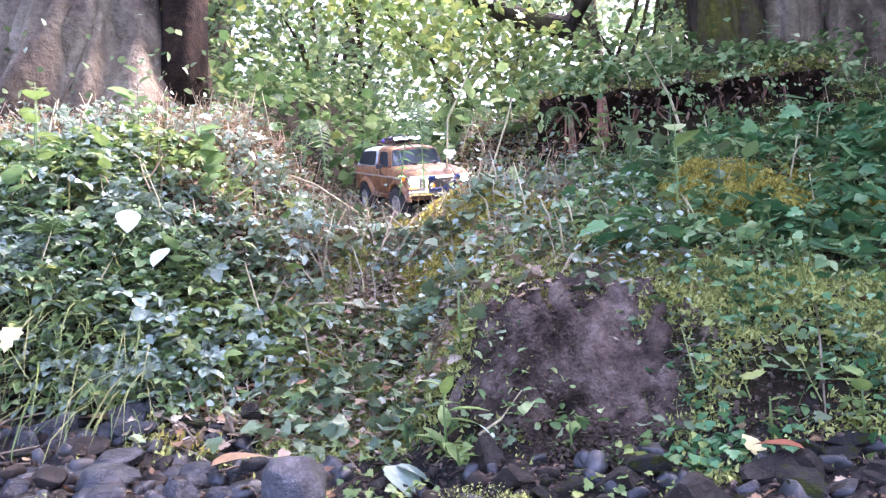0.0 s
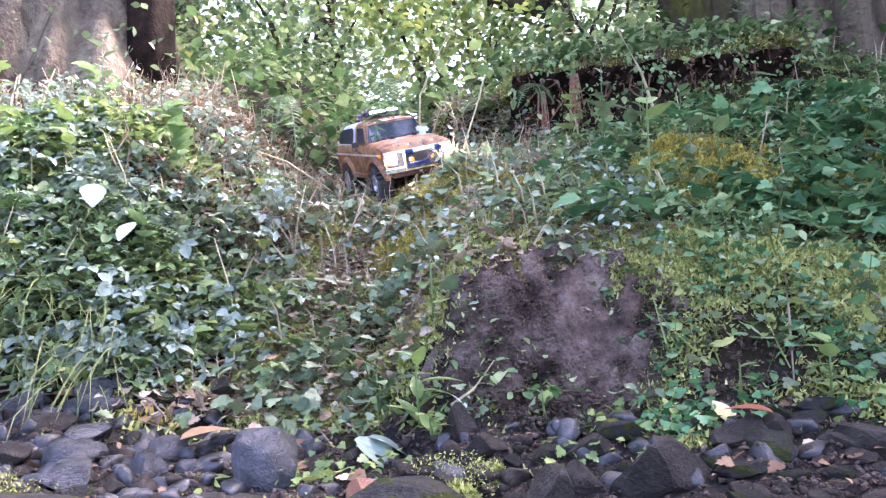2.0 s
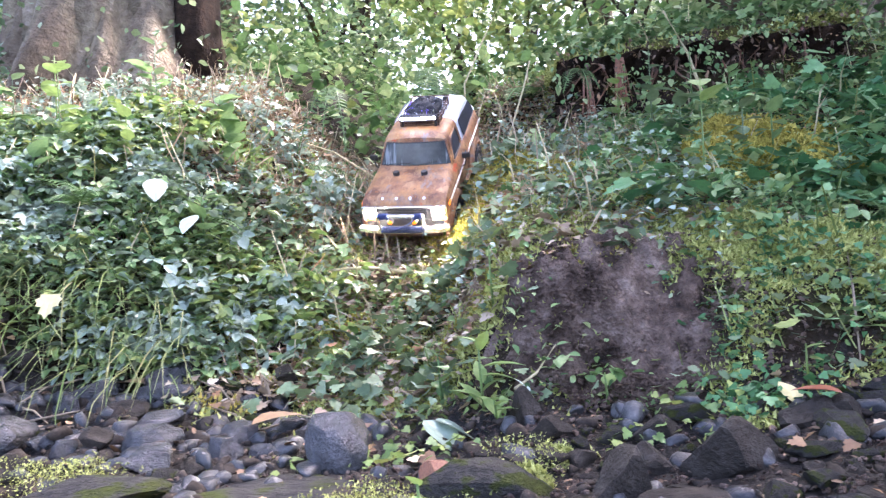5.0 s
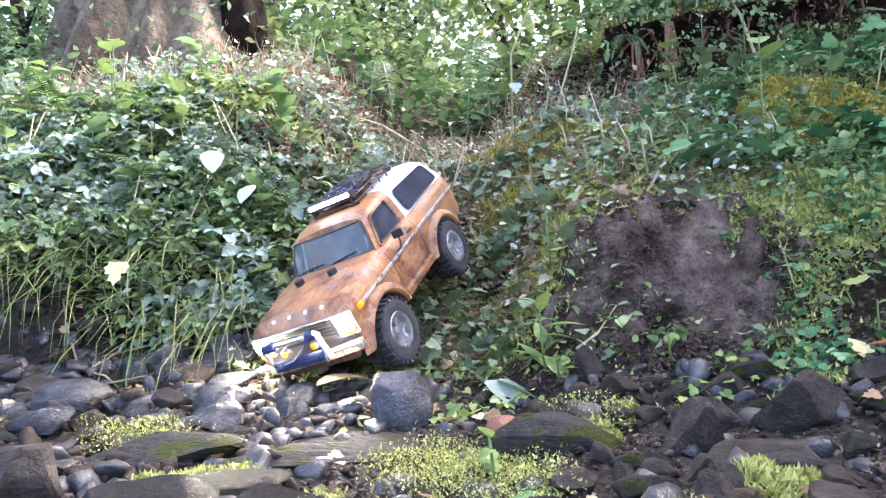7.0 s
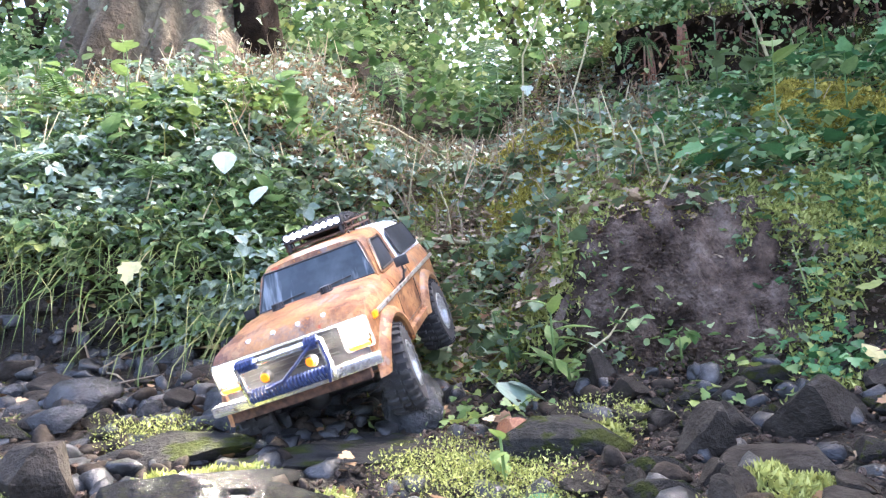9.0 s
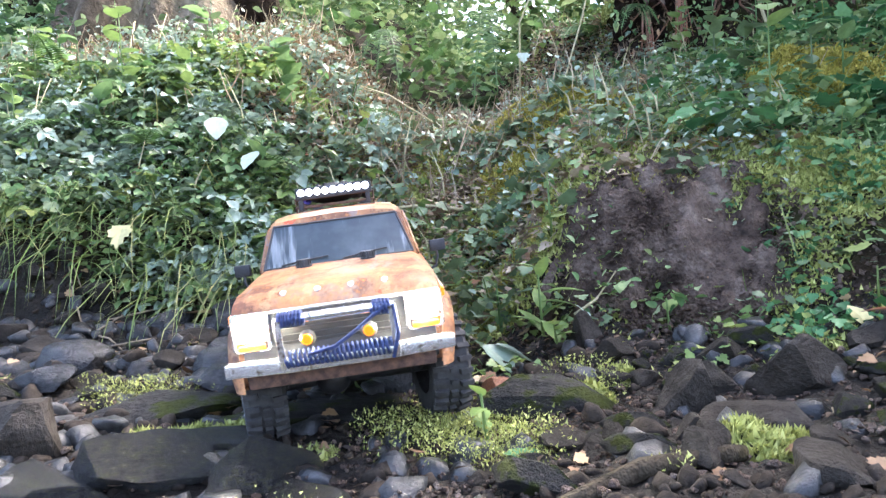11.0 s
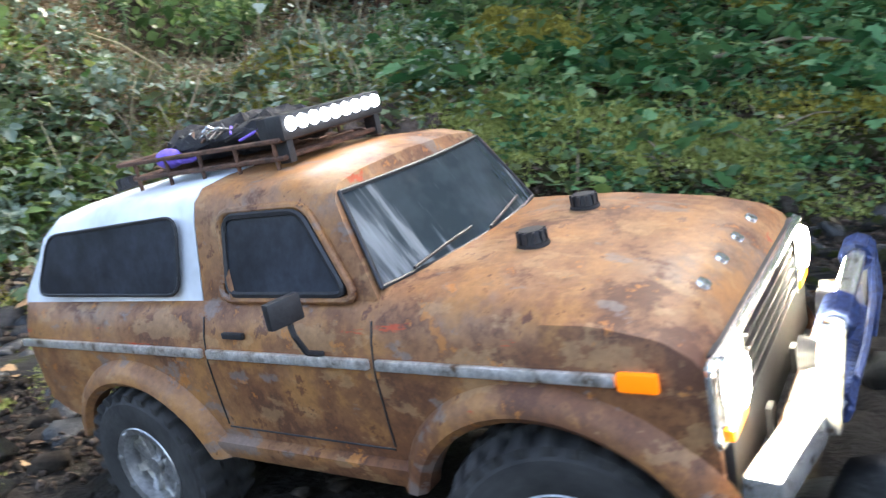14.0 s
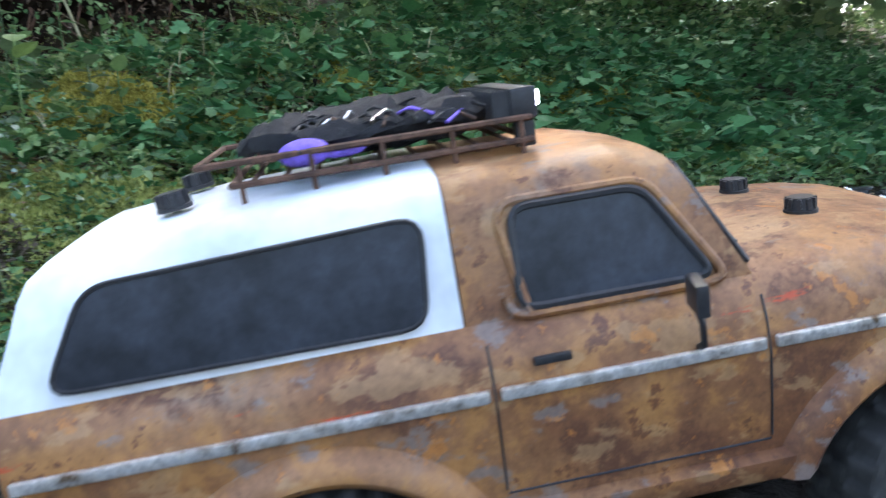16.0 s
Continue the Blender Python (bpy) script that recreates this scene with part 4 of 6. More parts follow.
cover("middle_straw", blade(0.014, 0.4), 1500, (-0.5, 0.5, 1.6, 2.75), lambda x, y: middle(x, y), (0.0, 0.012), (0.03, 0.09), (-75, 75), L_LITTER, "pale dry grass stems lying on the moss", "stems", 40)
cover("middle_leaves", lobed_leaf(), 1500, (-0.5, 0.5, 1.42, 2.7), lambda x, y: middle(x, y) * np.clip(patchy(x, y, 2.4, 8) * 2 - 0.6, 0, 1), (0.015, 0.06), (0.014, 0.034), (-45, 10), L_IVY, "grey-green leaves standing on the moss", "plants")
cover("foot_moss", tuft(0.28), 13000, (0.3, 1.25, 1.2, 1.62), lambda x, y: np.clip(patchy(x, y, 4.4, 3) * 2.2 - 1.0, 0, 1) * np.clip((x - 0.32) / 0.08, 0, 1), (0.0, 0.014), (0.005, 0.011), (-70, 70), L_MOSS_GREEN, "green moss tufts on the dark soil of the bank's foot", "moss", 40)
cover("face_sprigs", lobed_leaf(), 1500, (0.3, 1.2, 1.22, 1.62), lambda x, y: np.clip((x - 0.33) / 0.08, 0, 1) * np.clip(patchy(x, y, 4.0, 7) * 2 - 0.7, 0, 1), (0.006, 0.03), (0.007, 0.018), (-60, 5), L_CLOVER, "small fresh sprigs on the soil beside the slip", "plants")
cover("fallen_leaves", lobed_leaf(), 5200, (-1.6, 2.2, 0.8, 3.1), lambda x, y: 0.1 + 0.9 * (y > 1.6) * patchy(x, y, 1.3, 7), (0.006, 0.025), (0.009, 0.022), (-25, 25), L_DRY, "brown fallen leaves on soil and stones", "fallen leaves")
cover("slope_litter", quad_leaf(0.2), 26000, (-1.7, 0.9, 1.9, 3.2), lambda x, y: upper(x, y) * (0.4 + 0.6 * patchy(x, y, 2.7, 8)), (0.004, 0.03), (0.012, 0.03), (-35, 35), L_LITTER, "dry brown litter and dead stems on the upper slope", "leaf litter")
cover("dead_stems", blade(0.016, 0.5), 2600, (-1.6, 0.9, 2.0, 3.1), lambda x, y: upper(x, y), (0.0, 0.01), (0.04, 0.14), (-50, 50), L_LITTER, "dead brown stems on the upper slope", "stems", 30)
cover("slope_sprigs", lobed_leaf(), 1500, (-1.6, 0.9, 2.0, 3.1), lambda x, y: upper(x, y) * np.clip(patchy(x, y, 3.4, 5) * 2 - 0.6, 0, 1), (0.01, 0.06), (0.012, 0.026), (-45, 15), L_SAGE, "scattered grey-green plants on the brown upper slope", "plants")
cover("slope_moss", tuft(0.28), 16000, (-1.3, 0.9, 2.0, 3.0), lambda x, y: upper(x, y) * np.clip(patchy(x, y, 3.0, 7) * 2.4 - 1.3, 0, 1), (0.0, 0.015), (0.006, 0.013), (-70, 70), L_MOSS_GREEN, "moss cushions on the upper slope", "moss", 40)
cover("track_litter", quad_leaf(0.2), 3400, (-0.5, 0.5, 1.6, 3.0), lambda x, y: np.clip(0.3 + bare(x, y), 0, 1), (0.003, 0.015), (0.012, 0.03), (-20, 20), L_DRY, "brown leaf litter along the track", "leaf litter")
cover("track_sprigs", oval_leaf(0.42), 4200, (-0.5, 0.35, 1.5, 3.0), lambda x, y: bare(x, y) * (1 - 0.9 * soil(x, y)) * (y > 1.62) * patchy(x, y, 2.9, 3), (0.003, 0.03), (0.008, 0.018), (-45, 35), L_BRIGHT, "small green sprigs growing along the track", "ground cover")
cover("soil_crumbs", cobble(9), 13000, (-0.75, 1.7, 0.75, 1.75), lambda x, y: np.where(x > -0.25, 1.0, 0.3) * (0.25 + 0.75 * patchy(x, y, 3.1, 6)) * np.where(y < 1.5, 1.0, 0.45), (0.0, 0.012), (0.003, 0.012), (-40, 40), M_DIRT, "crumbs of dark earth at the foot of the bank", "earth")
cover("slip_crumbs", cobble(3), 3200, (0.08, 0.48, 1.31, 1.6), lambda x, y: np.exp(-(((x - 0.275) / 0.16) ** 2 + ((y - 1.46) / 0.12) ** 2) ** 2) * (0.3 + 0.7 * patchy(x, y, 6.0, 2)), (0.014, 0.024), (0.003, 0.009), (-40, 40), M_DIRT, "clods of earth on the bare slip", "earth")
cover("foot_debris", quad_leaf(0.16), 5000, (-0.9, 1.6, 0.8, 1.6), lambda x, y: np.where(x > -0.3, 1.0, 0.35) * patchy(x, y, 2.7, 1), (0.002, 0.012), (0.006, 0.016), (-30, 30), L_ROT, "brown rotting bits of leaf and bark at the foot of the bank", "leaf litter")
cover("foot_sprigs", lobed_leaf(), 900, (-0.25, 1.3, 1.2, 1.62), lambda x, y: (1 - 0.85 * np.exp(-(((x - 0.25) / 0.12) ** 2 + ((y - 1.46) / 0.11) ** 2) ** 2)) * np.clip(patchy(x, y, 3.3, 4) * 2 - 0.7, 0, 1), (0.008, 0.03), (0.008, 0.018), (-45, 15), L_BRIGHT, "small green sprigs on the dark soil of the bank's foot", "plants")
cover("outer_leaves", lobed_leaf(), 14000, (-6.0, -1.6, 1.5, 3.4), None, (0.01, 0.09), (0.025, 0.05), (-45, 30), L_BRAMBLE, "green leaves of the undergrowth along the bank", "undergrowth")
cover("outer_cobbles", cobble(5), 3000, (-4.8, 4.0, -2.5, 1.3), lambda x, y: ((x < -1.2) | (y < 0.6) | (x > 1.4)) * (y < 1.0), (0.0, 0.02), (0.03, 0.09), (-25, 25), M_PEBBLE, "dark stones of the stream bed", "stones")
cover("bank_grass", blade(0.009, 1.15), 520, (-1.3, -0.5, 1.64, 1.78), None, (0.0, 0.03), (0.1, 0.2), (-75, -25), L_GRASS, "long pale grass hanging over the stream edge", "grass", 12, lambda n: rng.normal(180, 35, n))
cover("sparse_grass", blade(0.014, 0.6), 1000, (-1.4, 2.0, 1.3, 3.2), lambda x, y: free(x, y) * patchy(x, y, 1.1, 6), (0.0, 0.01), (0.04, 0.12), (-20, 20), L_GRASS, "thin grass blades on the bank", "grass", 15)


# ---- ferns, single plants, single leaves ----
def frond(bm, base, way, length, drop, w, step=22):
    """One fern frond: a bent rib with paired leaflets."""
    base, way = Vector(base), Vector(way).normalized()
    side = way.cross(Vector((0, 0, 1))).normalized()
    pts = [base + way * length * t + Vector((0, 0, -drop * t * t)) for t in np.linspace(0, 1, step)]
    for i in range(1, step - 1):
        u = i / (step - 1)
        l = w * math.sin(math.pi * min(1, 0.18 + u * 0.82)) ** 0.8
        d = (pts[i + 1] - pts[i - 1]).normalized()
        for s in (1, -1):
            tip = pts[i] + side * s * l + d * l * 0.35 + Vector((0, 0, -0.15 * l))
            mid = pts[i] + side * s * l * 0.5 + d * l * 0.2
            k = d * (length / step * 0.42)
            bm.faces.new([bm.verts.new(p) for p in (pts[i] - k * 0.6, mid - k * 0.8, tip, mid + k * 0.8, pts[i] + k * 0.6)])
    tube(bm, pts, [0.0022] * step, 4)


def fern(x, y, z, n, length, seed, label, hang=1.0, arc=(0, 360)):
    root = tagged(new("fern"), label, "fern")
    rf = random.Random(seed)
    for i in range(n):
        a = radians(arc[0] + (arc[1] - arc[0]) * (i + rf.uniform(0.2, 0.8)) / n)
        bm = bmesh.new()
        l = length * rf.uniform(0.75, 1.1)
        frond(bm, (x, y, z), (math.cos(a), math.sin(a), rf.uniform(0.2, 0.7) * (2 - hang)), l, l * 0.75 * hang * rf.uniform(0.8, 1.2), l * 0.22)
        mesh_child("frond", bm, L_FERN, root)


fern(0.43, 2.72, 0.96, 3, 0.13, 1, "hanging green fern fronds under the log", 1.5, (230, 330))
fern(-0.05, 3.25, float(ground(-0.05, 3.25)), 5, 0.3, 2, "green fern with arching fronds on the bank", 0.7)
fern(-0.05, 2.78, 1.0, 2, 0.26, 3, "long dark fern fronds hanging down the bank", 1.9, (255, 285))
fern(-0.37, 2.62, 0.9, 3, 0.16, 14, "small pale fern hanging above the brown slope", 1.8, (230, 310))
fern(-1.27, 2.3, float(ground(-1.27, 2.3)) + 0.06, 6, 0.2, 15, "light green fern among the brambles", 0.5)
fern(-0.8, 1.85, float(ground(-0.8, 1.85)) + 0.05, 5, 0.15, 16, "light green fern among the brambles", 0.7)
fern(-0.42, 2.55, float(ground(-0.42, 2.55)) + 0.05, 4, 0.2, 4, "small pale fern beside the brambles", 1.0)
fern(-0.62, 1.95, float(ground(-0.62, 1.95)), 6, 0.26, 5, "light green fern among the brambles", 0.9)
fern(-1.0, 1.95, float(ground(-1.0, 1.95)), 6, 0.26, 6, "light green fern among the brambles", 0.9)
fern(0.3, 2.98, float(ground(0.3, 2.98)), 5, 0.3, 7, "green fern with arching fronds on the bank", 0.8)
fern(0.85, 2.55, float(ground(0.85, 2.55)), 4, 0.22, 8, "small green fern beside the log", 0.9)


def leafy_plant(x, y, n, l, w, mat, seed, label, height=0.06, name="plant"):
    """Upright plant with lance-shaped leaves."""
    root = tagged(new(name), label, "plant")
    z = float(ground(x, y))
    rp = random.Random(seed)
    bm = bmesh.new()
    tube(bm, [(x, y, z - 0.01), (x - 0.005, y - 0.005, z + height * 0.6), (x - 0.008, y - 0.01, z + height * 1.3)], [0.0025, 0.002, 0.0012], 6)
    mesh_child("stem", bm, mat, root)
    for i in range(n):
        a, up = rp.uniform(0, 360), (i + 0.5) / n
        v, f = oval_leaf(w, 0.05, 0.25)
        m = Matrix.Translation((x - 0.007 * up, y - 0.008 * up, z + height * 1.3 * up)) @ Matrix.Rotation(radians(a), 4, "Z") @ Matrix.Rotation(radians(rp.uniform(5, 55)), 4, "X") @ Matrix.Scale(l * rp.uniform(0.7, 1.1), 4)
        me = bpy.data.meshes.new("leaf")
        me.from_pydata([m @ Vector(p) for p in v], [], f)
        me.materials.append(mat)
        ob = new("leaf", me)
        ob.parent = root


leafy_plant(0.055, 1.385, 9, 0.062, 0.2, L_BRIGHT, 1, "upright bright green plant with lance-shaped leaves below the slip", 0.085)
leafy_plant(0.075, 1.34, 5, 0.045, 0.3, L_BRIGHT, 2, "small green plant at the bank's foot", 0.03)
leafy_plant(0.122, 1.365, 4, 0.024, 0.35, L_PALE, 3, "small pale-leaved sprig beside the bare earth", 0.025)
leafy_plant(0.24, 1.36, 4, 0.03, 0.4, L_BRIGHT, 4, "small green sprig on the bare earth", 0.04)
leafy_plant(-0.01, 1.5, 7, 0.035, 0.45, L_BRAMBLE, 5, "green leafy sprig on the lip of the bank", 0.07)
leafy_plant(0.08, 1.52, 7, 0.02, 0.55, L_BRIGHT, 6, "thin sprig with small round leaves on the lip", 0.09)
leafy_plant(-0.02, 1.02, 5, 0.04, 0.3, L_BRIGHT, 7, "small green seedling between the stones", 0.05)
leafy_plant(0.62, 1.27, 9, 0.04, 0.4, L_BRIGHT, 8, "bright green plant at the bank's foot", 0.07)
leafy_plant(0.5, 1.28, 5, 0.025, 0.5, L_GRASS, 9, "yellow-green sprig at the bank's foot", 0.05)
for i in range(26):
    leafy_plant(rt.uniform(-1.3, -0.35) if i % 2 else rt.uniform(0.45, 1.6), rt.uniform(1.75, 2.6), 8, rt.uniform(0.04, 0.075), 0.38, rt.choice((L_BRAMBLE, L_BRIGHT, L_IVY)), 40 + i, "leafy green plant standing out of the brambles", rt.uniform(0.08, 0.2))


def single_leaf(p, size, yaw, pitch, mat, template, label):
    v, f = template
    m = Matrix.Translation(p) @ Matrix.Rotation(radians(yaw), 4, "Z") @ Matrix.Rotation(radians(pitch), 4, "X") @ Matrix.Scale(size, 4)
    me = bpy.data.meshes.new("leaf")
    me.from_pydata([m @ Vector(q) for q in v], [], f)
    me.materials.append(mat)
    tagged(new("leaf", me), label, "leaf")


single_leaf((-0.62, 1.82, 0.51), 0.06, 200, -50, L_PALE, oval_leaf(0.42), "pale upturned leaf on the brambles")
single_leaf((-0.5, 1.72, 0.42), 0.05, 150, -40, L_PALE, oval_leaf(0.5), "pale upturned leaf on the brambles")
single_leaf((-0.65, 1.46, 0.27), 0.042, 170, -55, L_YELLOW, lobed_leaf(), "pale yellow leaf hanging in the grass")
single_leaf((-0.61, 1.45, 0.29), 0.03, 120, -40, L_YELLOW, oval_leaf(0.5), "pale yellow leaf hanging in the grass")
single_leaf((0.14, 2.16, 0.57), 0.045, 180, -35, L_DRY, lobed_leaf(), "pale brown lobed leaf on the bank")
single_leaf((0.31, 1.56, 0.33), 0.04, 90, -30, L_DRY, oval_leaf(0.5), "pale brown leaf on the mossy lip")
single_leaf((0.47, 1.25, 0.1), 0.05, 10, 40, L_YELLOW, oval_leaf(0.3), "pale yellow leaf at the bank's foot")
single_leaf(on(-0.035, 1.335, 0.035), 0.085, 235, -25, L_SAGE, oval_leaf(0.36), "large pale ribbed leaf lying among the stones")
single_leaf(on(-0.02, 1.34, 0.035), 0.075, 280, -20, L_SAGE, oval_leaf(0.42), "large pale ribbed leaf lying among the stones")
single_leaf(on(-0.005, 0.965, 0.02), 0.07, 265, -5, L_CLOVER, oval_leaf(0.3), "green toothed leaf lying among the stones")
single_leaf(on(-0.3, 1.38, 0.04), 0.08, 300, 15, L_DRY, oval_leaf(0.35), "curled orange-brown leaf on the stones")
single_leaf(on(-0.55, 1.6, 0.04), 0.07, 80, 10, L_DRY, oval_leaf(0.4), "pale pinkish fallen leaf on the stones")
single_leaf(on(0.5, 1.19, 0.05), 0.06, 60, 10, L_RED, oval_leaf(0.35), "curled red-brown leaf at the bank's foot")
single_leaf((0.06, 2.55, 0.79), 0.036, 190, -60, L_PALE, lobed_leaf(), "white upturned leaf on the bank")


# ---- woods behind ----
rb = random.Random(77)
bm = bmesh.new()
for i in range(60):
    x, y = rb.uniform(-4.5, 5.5), rb.uniform(3.4, 8)
    p, r = Vector(on(x, y)), rb.uniform(0.008, 0.03) * (1 + (y - 3.4) * 0.15)
    d = Vector((rb.uniform(-0.35, 0.35), rb.uniform(-0.2, 0.2), 1))
    pts = [p]
    for k in range(8):
        d += Vector((rb.uniform(-0.35, 0.35), rb.uniform(-0.25, 0.25), rb.uniform(-0.15, 0.1)))
        p = p + d.normalized() * 0.4
        pts.append(p)
        if k > 1 and rb.random() < 0.7:
            e = Vector((rb.uniform(-1, 1), rb.uniform(-0.6, 0.3), rb.uniform(-0.1, 0.6))).normalized()
            tube(bm, [p, p + e * 0.35, p + e * 0.7 + Vector((0, 0, rb.uniform(-0.15, 0.1)))], [r * 0.55, r * 0.4, r * 0.15], 5)
    tube(bm, pts, [r * (1 - 0.09 * k) for k in range(9)], 7, 0.2, i)
tagged(mesh_child("thicket_branches", bm, M_BARK_MOSS), "thin mossy branches of the thicket behind the bank", "branches", kind="stuff")
bm = bmesh.new()
tube(bm, [(0.1, 3.6, 1.75), (0.35, 3.6, 1.62), (0.6, 3.6, 1.56), (0.68, 3.6, 1.72), (0.85, 3.6, 1.95)], [0.03, 0.045, 0.05, 0.04, 0.04], 12, 0.4, 2.0)
tagged(mesh_child("mossy_branch", bm, M_BARK_MOSS), "thick moss-covered branch hanging over the bank", "branch")


def foliage(name, n, box6, size, mat, label, gap=0.0, seed=0.0, template=None):
    """Leaves in clumps through a volume, with gaps."""
    x0, x1, y0, y1, z0, z1 = box6
    k = max(8, n // 140)
    cx, cy = rng.uniform(x0, x1, k), rng.uniform(y0, y1, k)
    cz = rng.uniform(z0, z1, k)
    i = rng.integers(0, k, n)
    sp = rng.normal(0, 1, (n, 3)) * (0.24 * (y0 + y1) / 8)
    x, y, z = cx[i] + sp[:, 0], cy[i] + sp[:, 1] * 0.7, cz[i] + sp[:, 2] * 0.7
    z = np.maximum(z, ground(x, y) + 0.03)
    ok = patchy(x, z, 0.8, seed) > gap
    x, y, z = x[ok], y[ok], z[ok]
    m = len(x)
    return tagged(strew_mesh(name, template or quad_leaf(0.4), np.stack([x, y, z], 1), turns(m, None, (-60, 40), 35), rng.uniform(*size, m), mat), label, "foliage", kind="stuff")


# leaves added above the view to block sun and sky on the right
foliage("shade_crown_leaves", 26000, (2.3, 8.0, -0.2, 6.0, 2.8, 3.8), (0.12, 0.2), L_TREE, "unseen leaves added overhead to shade the right of the bank", 0.08, 6.0)
foliage("low_shade_leaves", 11000, (1.65, 4.2, 0.4, 2.6, 2.8, 3.6), (0.1, 0.18), L_TREE, "unseen low leaves added to shade the stream and the truck", 0.0, 6.0)
foliage("shade_crown_fringe", 1300, (1.4, 2.3, 2.7, 6.0, 2.8, 3.8), (0.1, 0.18), L_TREE, "unseen thin leaves added to soften the edge of the overhead shade", 0.1, 6.0)
# high layers out of view, added to dim the light from overhead
foliage("shade_canopy_leaves", 13000, (-7.0, 1.3, -0.8, 9.0, 4.6, 6.6), (0.16, 0.3), L_TREE, "unseen leaf layer added high over the bank to cut the sky light", 0.22, 2.5)
foliage("side_shade_leaves", 8000, (4.0, 10.0, -1.0, 9.0, 4.6, 6.2), (0.16, 0.3), L_TREE, "unseen leaf layer added high on the right to block the light", 0.08, 4.5)
foliage("thicket_leaves", 36000, (-3.2, 5.5, 3.8, 5.4, 1.2, 2.9), (0.022, 0.048), L_TREE, "green leaves of the thicket behind the bank", 0.4, 1.0)
foliage("side_thicket_leaves", 36000, (4.5, 13.0, -1.0, 7.0, 0.9, 4.4), (0.07, 0.13), L_TREE, "green leaves of the thicket along the stream", 0.05, 7.0)
foliage("shrub_leaves", 4200, (-0.65, 0.6, 3.2, 3.9, 1.2, 1.8), (0.025, 0.05), L_BRIGHT, "light green shrub leaves at the top of the bank", 0.35, 2.0)
foliage("woodland_leaves", 26000, (-6, 7, 5.5, 9, 1.5, 5.5), (0.05, 0.1), L_TREE, "sunlit leaves of the wood behind", 0.3, 3.0)
foliage("far_woodland_leaves", 24000, (-12, 13, 9.5, 14, 1.5, 8), (0.1, 0.19), L_TREE, "distant leaves of the wood", 0.18, 4.0)
foliage("trunk_ivy", 500, (-1.6, -0.9, 2.9, 3.0, 0.95, 1.1), (0.02, 0.04), L_IVY, "ivy leaves round the foot of the old tree", 0.2, 5.0)
for i in range(9):
    x, y = rb.uniform(-5, 6), rb.uniform(5.5, 9)
    if abs(x) < 0.8:
        x += 2
    big_tree(x, y, rb.uniform(0.07, 0.16), rb.uniform(-0.1, 0.1), rb.choice((M_BARK, M_BARK_MOSS)), 30 + i, "slender tree trunk in the wood behind", 0)
# ---- the model truck ----
def rust_paint():
    """Old paint rusted through in layers: broad tones, then flakes with crisp edges."""
    m, nt, b = material("rusty_paint", 0.5, 0.0, 0.35)
    black, white = (0, 0, 0), (1, 1, 1)
    broad = noise_tex(nt, 11, 5, 0.6)
    mid = noise_tex(nt, 24, 7, 0.68)
    flake = noise_tex(nt, 38, 7, 0.62, stretch=(1.0, 0.55, 1.0))
    spots = noise_tex(nt, 48, 6, 0.7)
    streak = noise_tex(nt, 26, 6, 0.65, stretch=(1.0, 0.35, 2.2))
    fine = noise_tex(nt, 210, 4, 0.7)
    col = ramp(nt, broad, [(0.32, (0.15, 0.06, 0.026)), (0.44, (0.215, 0.096, 0.04)), (0.55, (0.262, 0.128, 0.058)), (0.66, (0.2, 0.135, 0.095))])
    col = mix(nt, ramp(nt, mid, [(0.5, black), (0.58, (0.75, 0.75, 0.75))]), col, (0.35, 0.16, 0.05))
    col = mix(nt, ramp(nt, mid, [(0.4, (0.9, 0.9, 0.9)), (0.47, black)]), col, (0.1, 0.04, 0.021))
    col = mix(nt, ramp(nt, flake, [(0.56, black), (0.59, (0.42, 0.42, 0.42))]), col, (0.4, 0.235, 0.11))
    col = mix(nt, ramp(nt, flake, [(0.37, (0.75, 0.75, 0.75)), (0.41, black)]), col, (0.19, 0.15, 0.13))
    col = mix(nt, ramp(nt, spots, [(0.61, black), (0.65, (0.85, 0.85, 0.85))]), col, (0.1, 0.036, 0.02))
    col = mix(nt, ramp(nt, spots, [(0.35, (0.6, 0.6, 0.6)), (0.39, black)]), col, (0.5, 0.19, 0.04))
    col = mix(nt, ramp(nt, streak, [(0.665, black), (0.685, (0.85, 0.85, 0.85))]), col, (0.44, 0.06, 0.016))
    tone = ramp(nt, fine, [(0.3, (0.68, 0.68, 0.68)), (0.7, (1.22, 1.22, 1.22))])
    nt.links.new(mix(nt, 0.65, col, tone, "MULTIPLY"), b.inputs["Base Color"])
    nt.links.new(ramp(nt, mid, [(0.3, (0.65, 0.65, 0.65)), (0.7, (0.38, 0.38, 0.38))]), b.inputs["Roughness"])
    bump(nt, b, fine, 0.25, 0.0008)
    return m


def streaked_glass():
    """Windscreen with sky reflections painted as pale streaks down the pane, plus paler patches."""
    m, nt, b = material("windscreen_glass", 0.1, 0.0, 0.6)
    sky_streaks = noise_tex(nt, 60, 4, 0.6, stretch=(1.0, 0.12, 0.12))
    pale_patches = noise_tex(nt, 14, 4, 0.6)
    col = mix(nt, ramp(nt, sky_streaks, [(0.54, (0, 0, 0)), (0.7, (0.6, 0.6, 0.6))]), (0.045, 0.062, 0.07), (0.45, 0.5, 0.52))
    col = mix(nt, ramp(nt, pale_patches, [(0.45, (0, 0, 0)), (0.7, (0.25, 0.25, 0.25))]), col, (0.25, 0.29, 0.3))
    nt.links.new(col, b.inputs["Base Color"])
    nt.links.new(ramp(nt, sky_streaks, [(0.45, (0.07, 0.07, 0.07)), (0.7, (0.4, 0.4, 0.4))]), b.inputs["Roughness"])
    return m


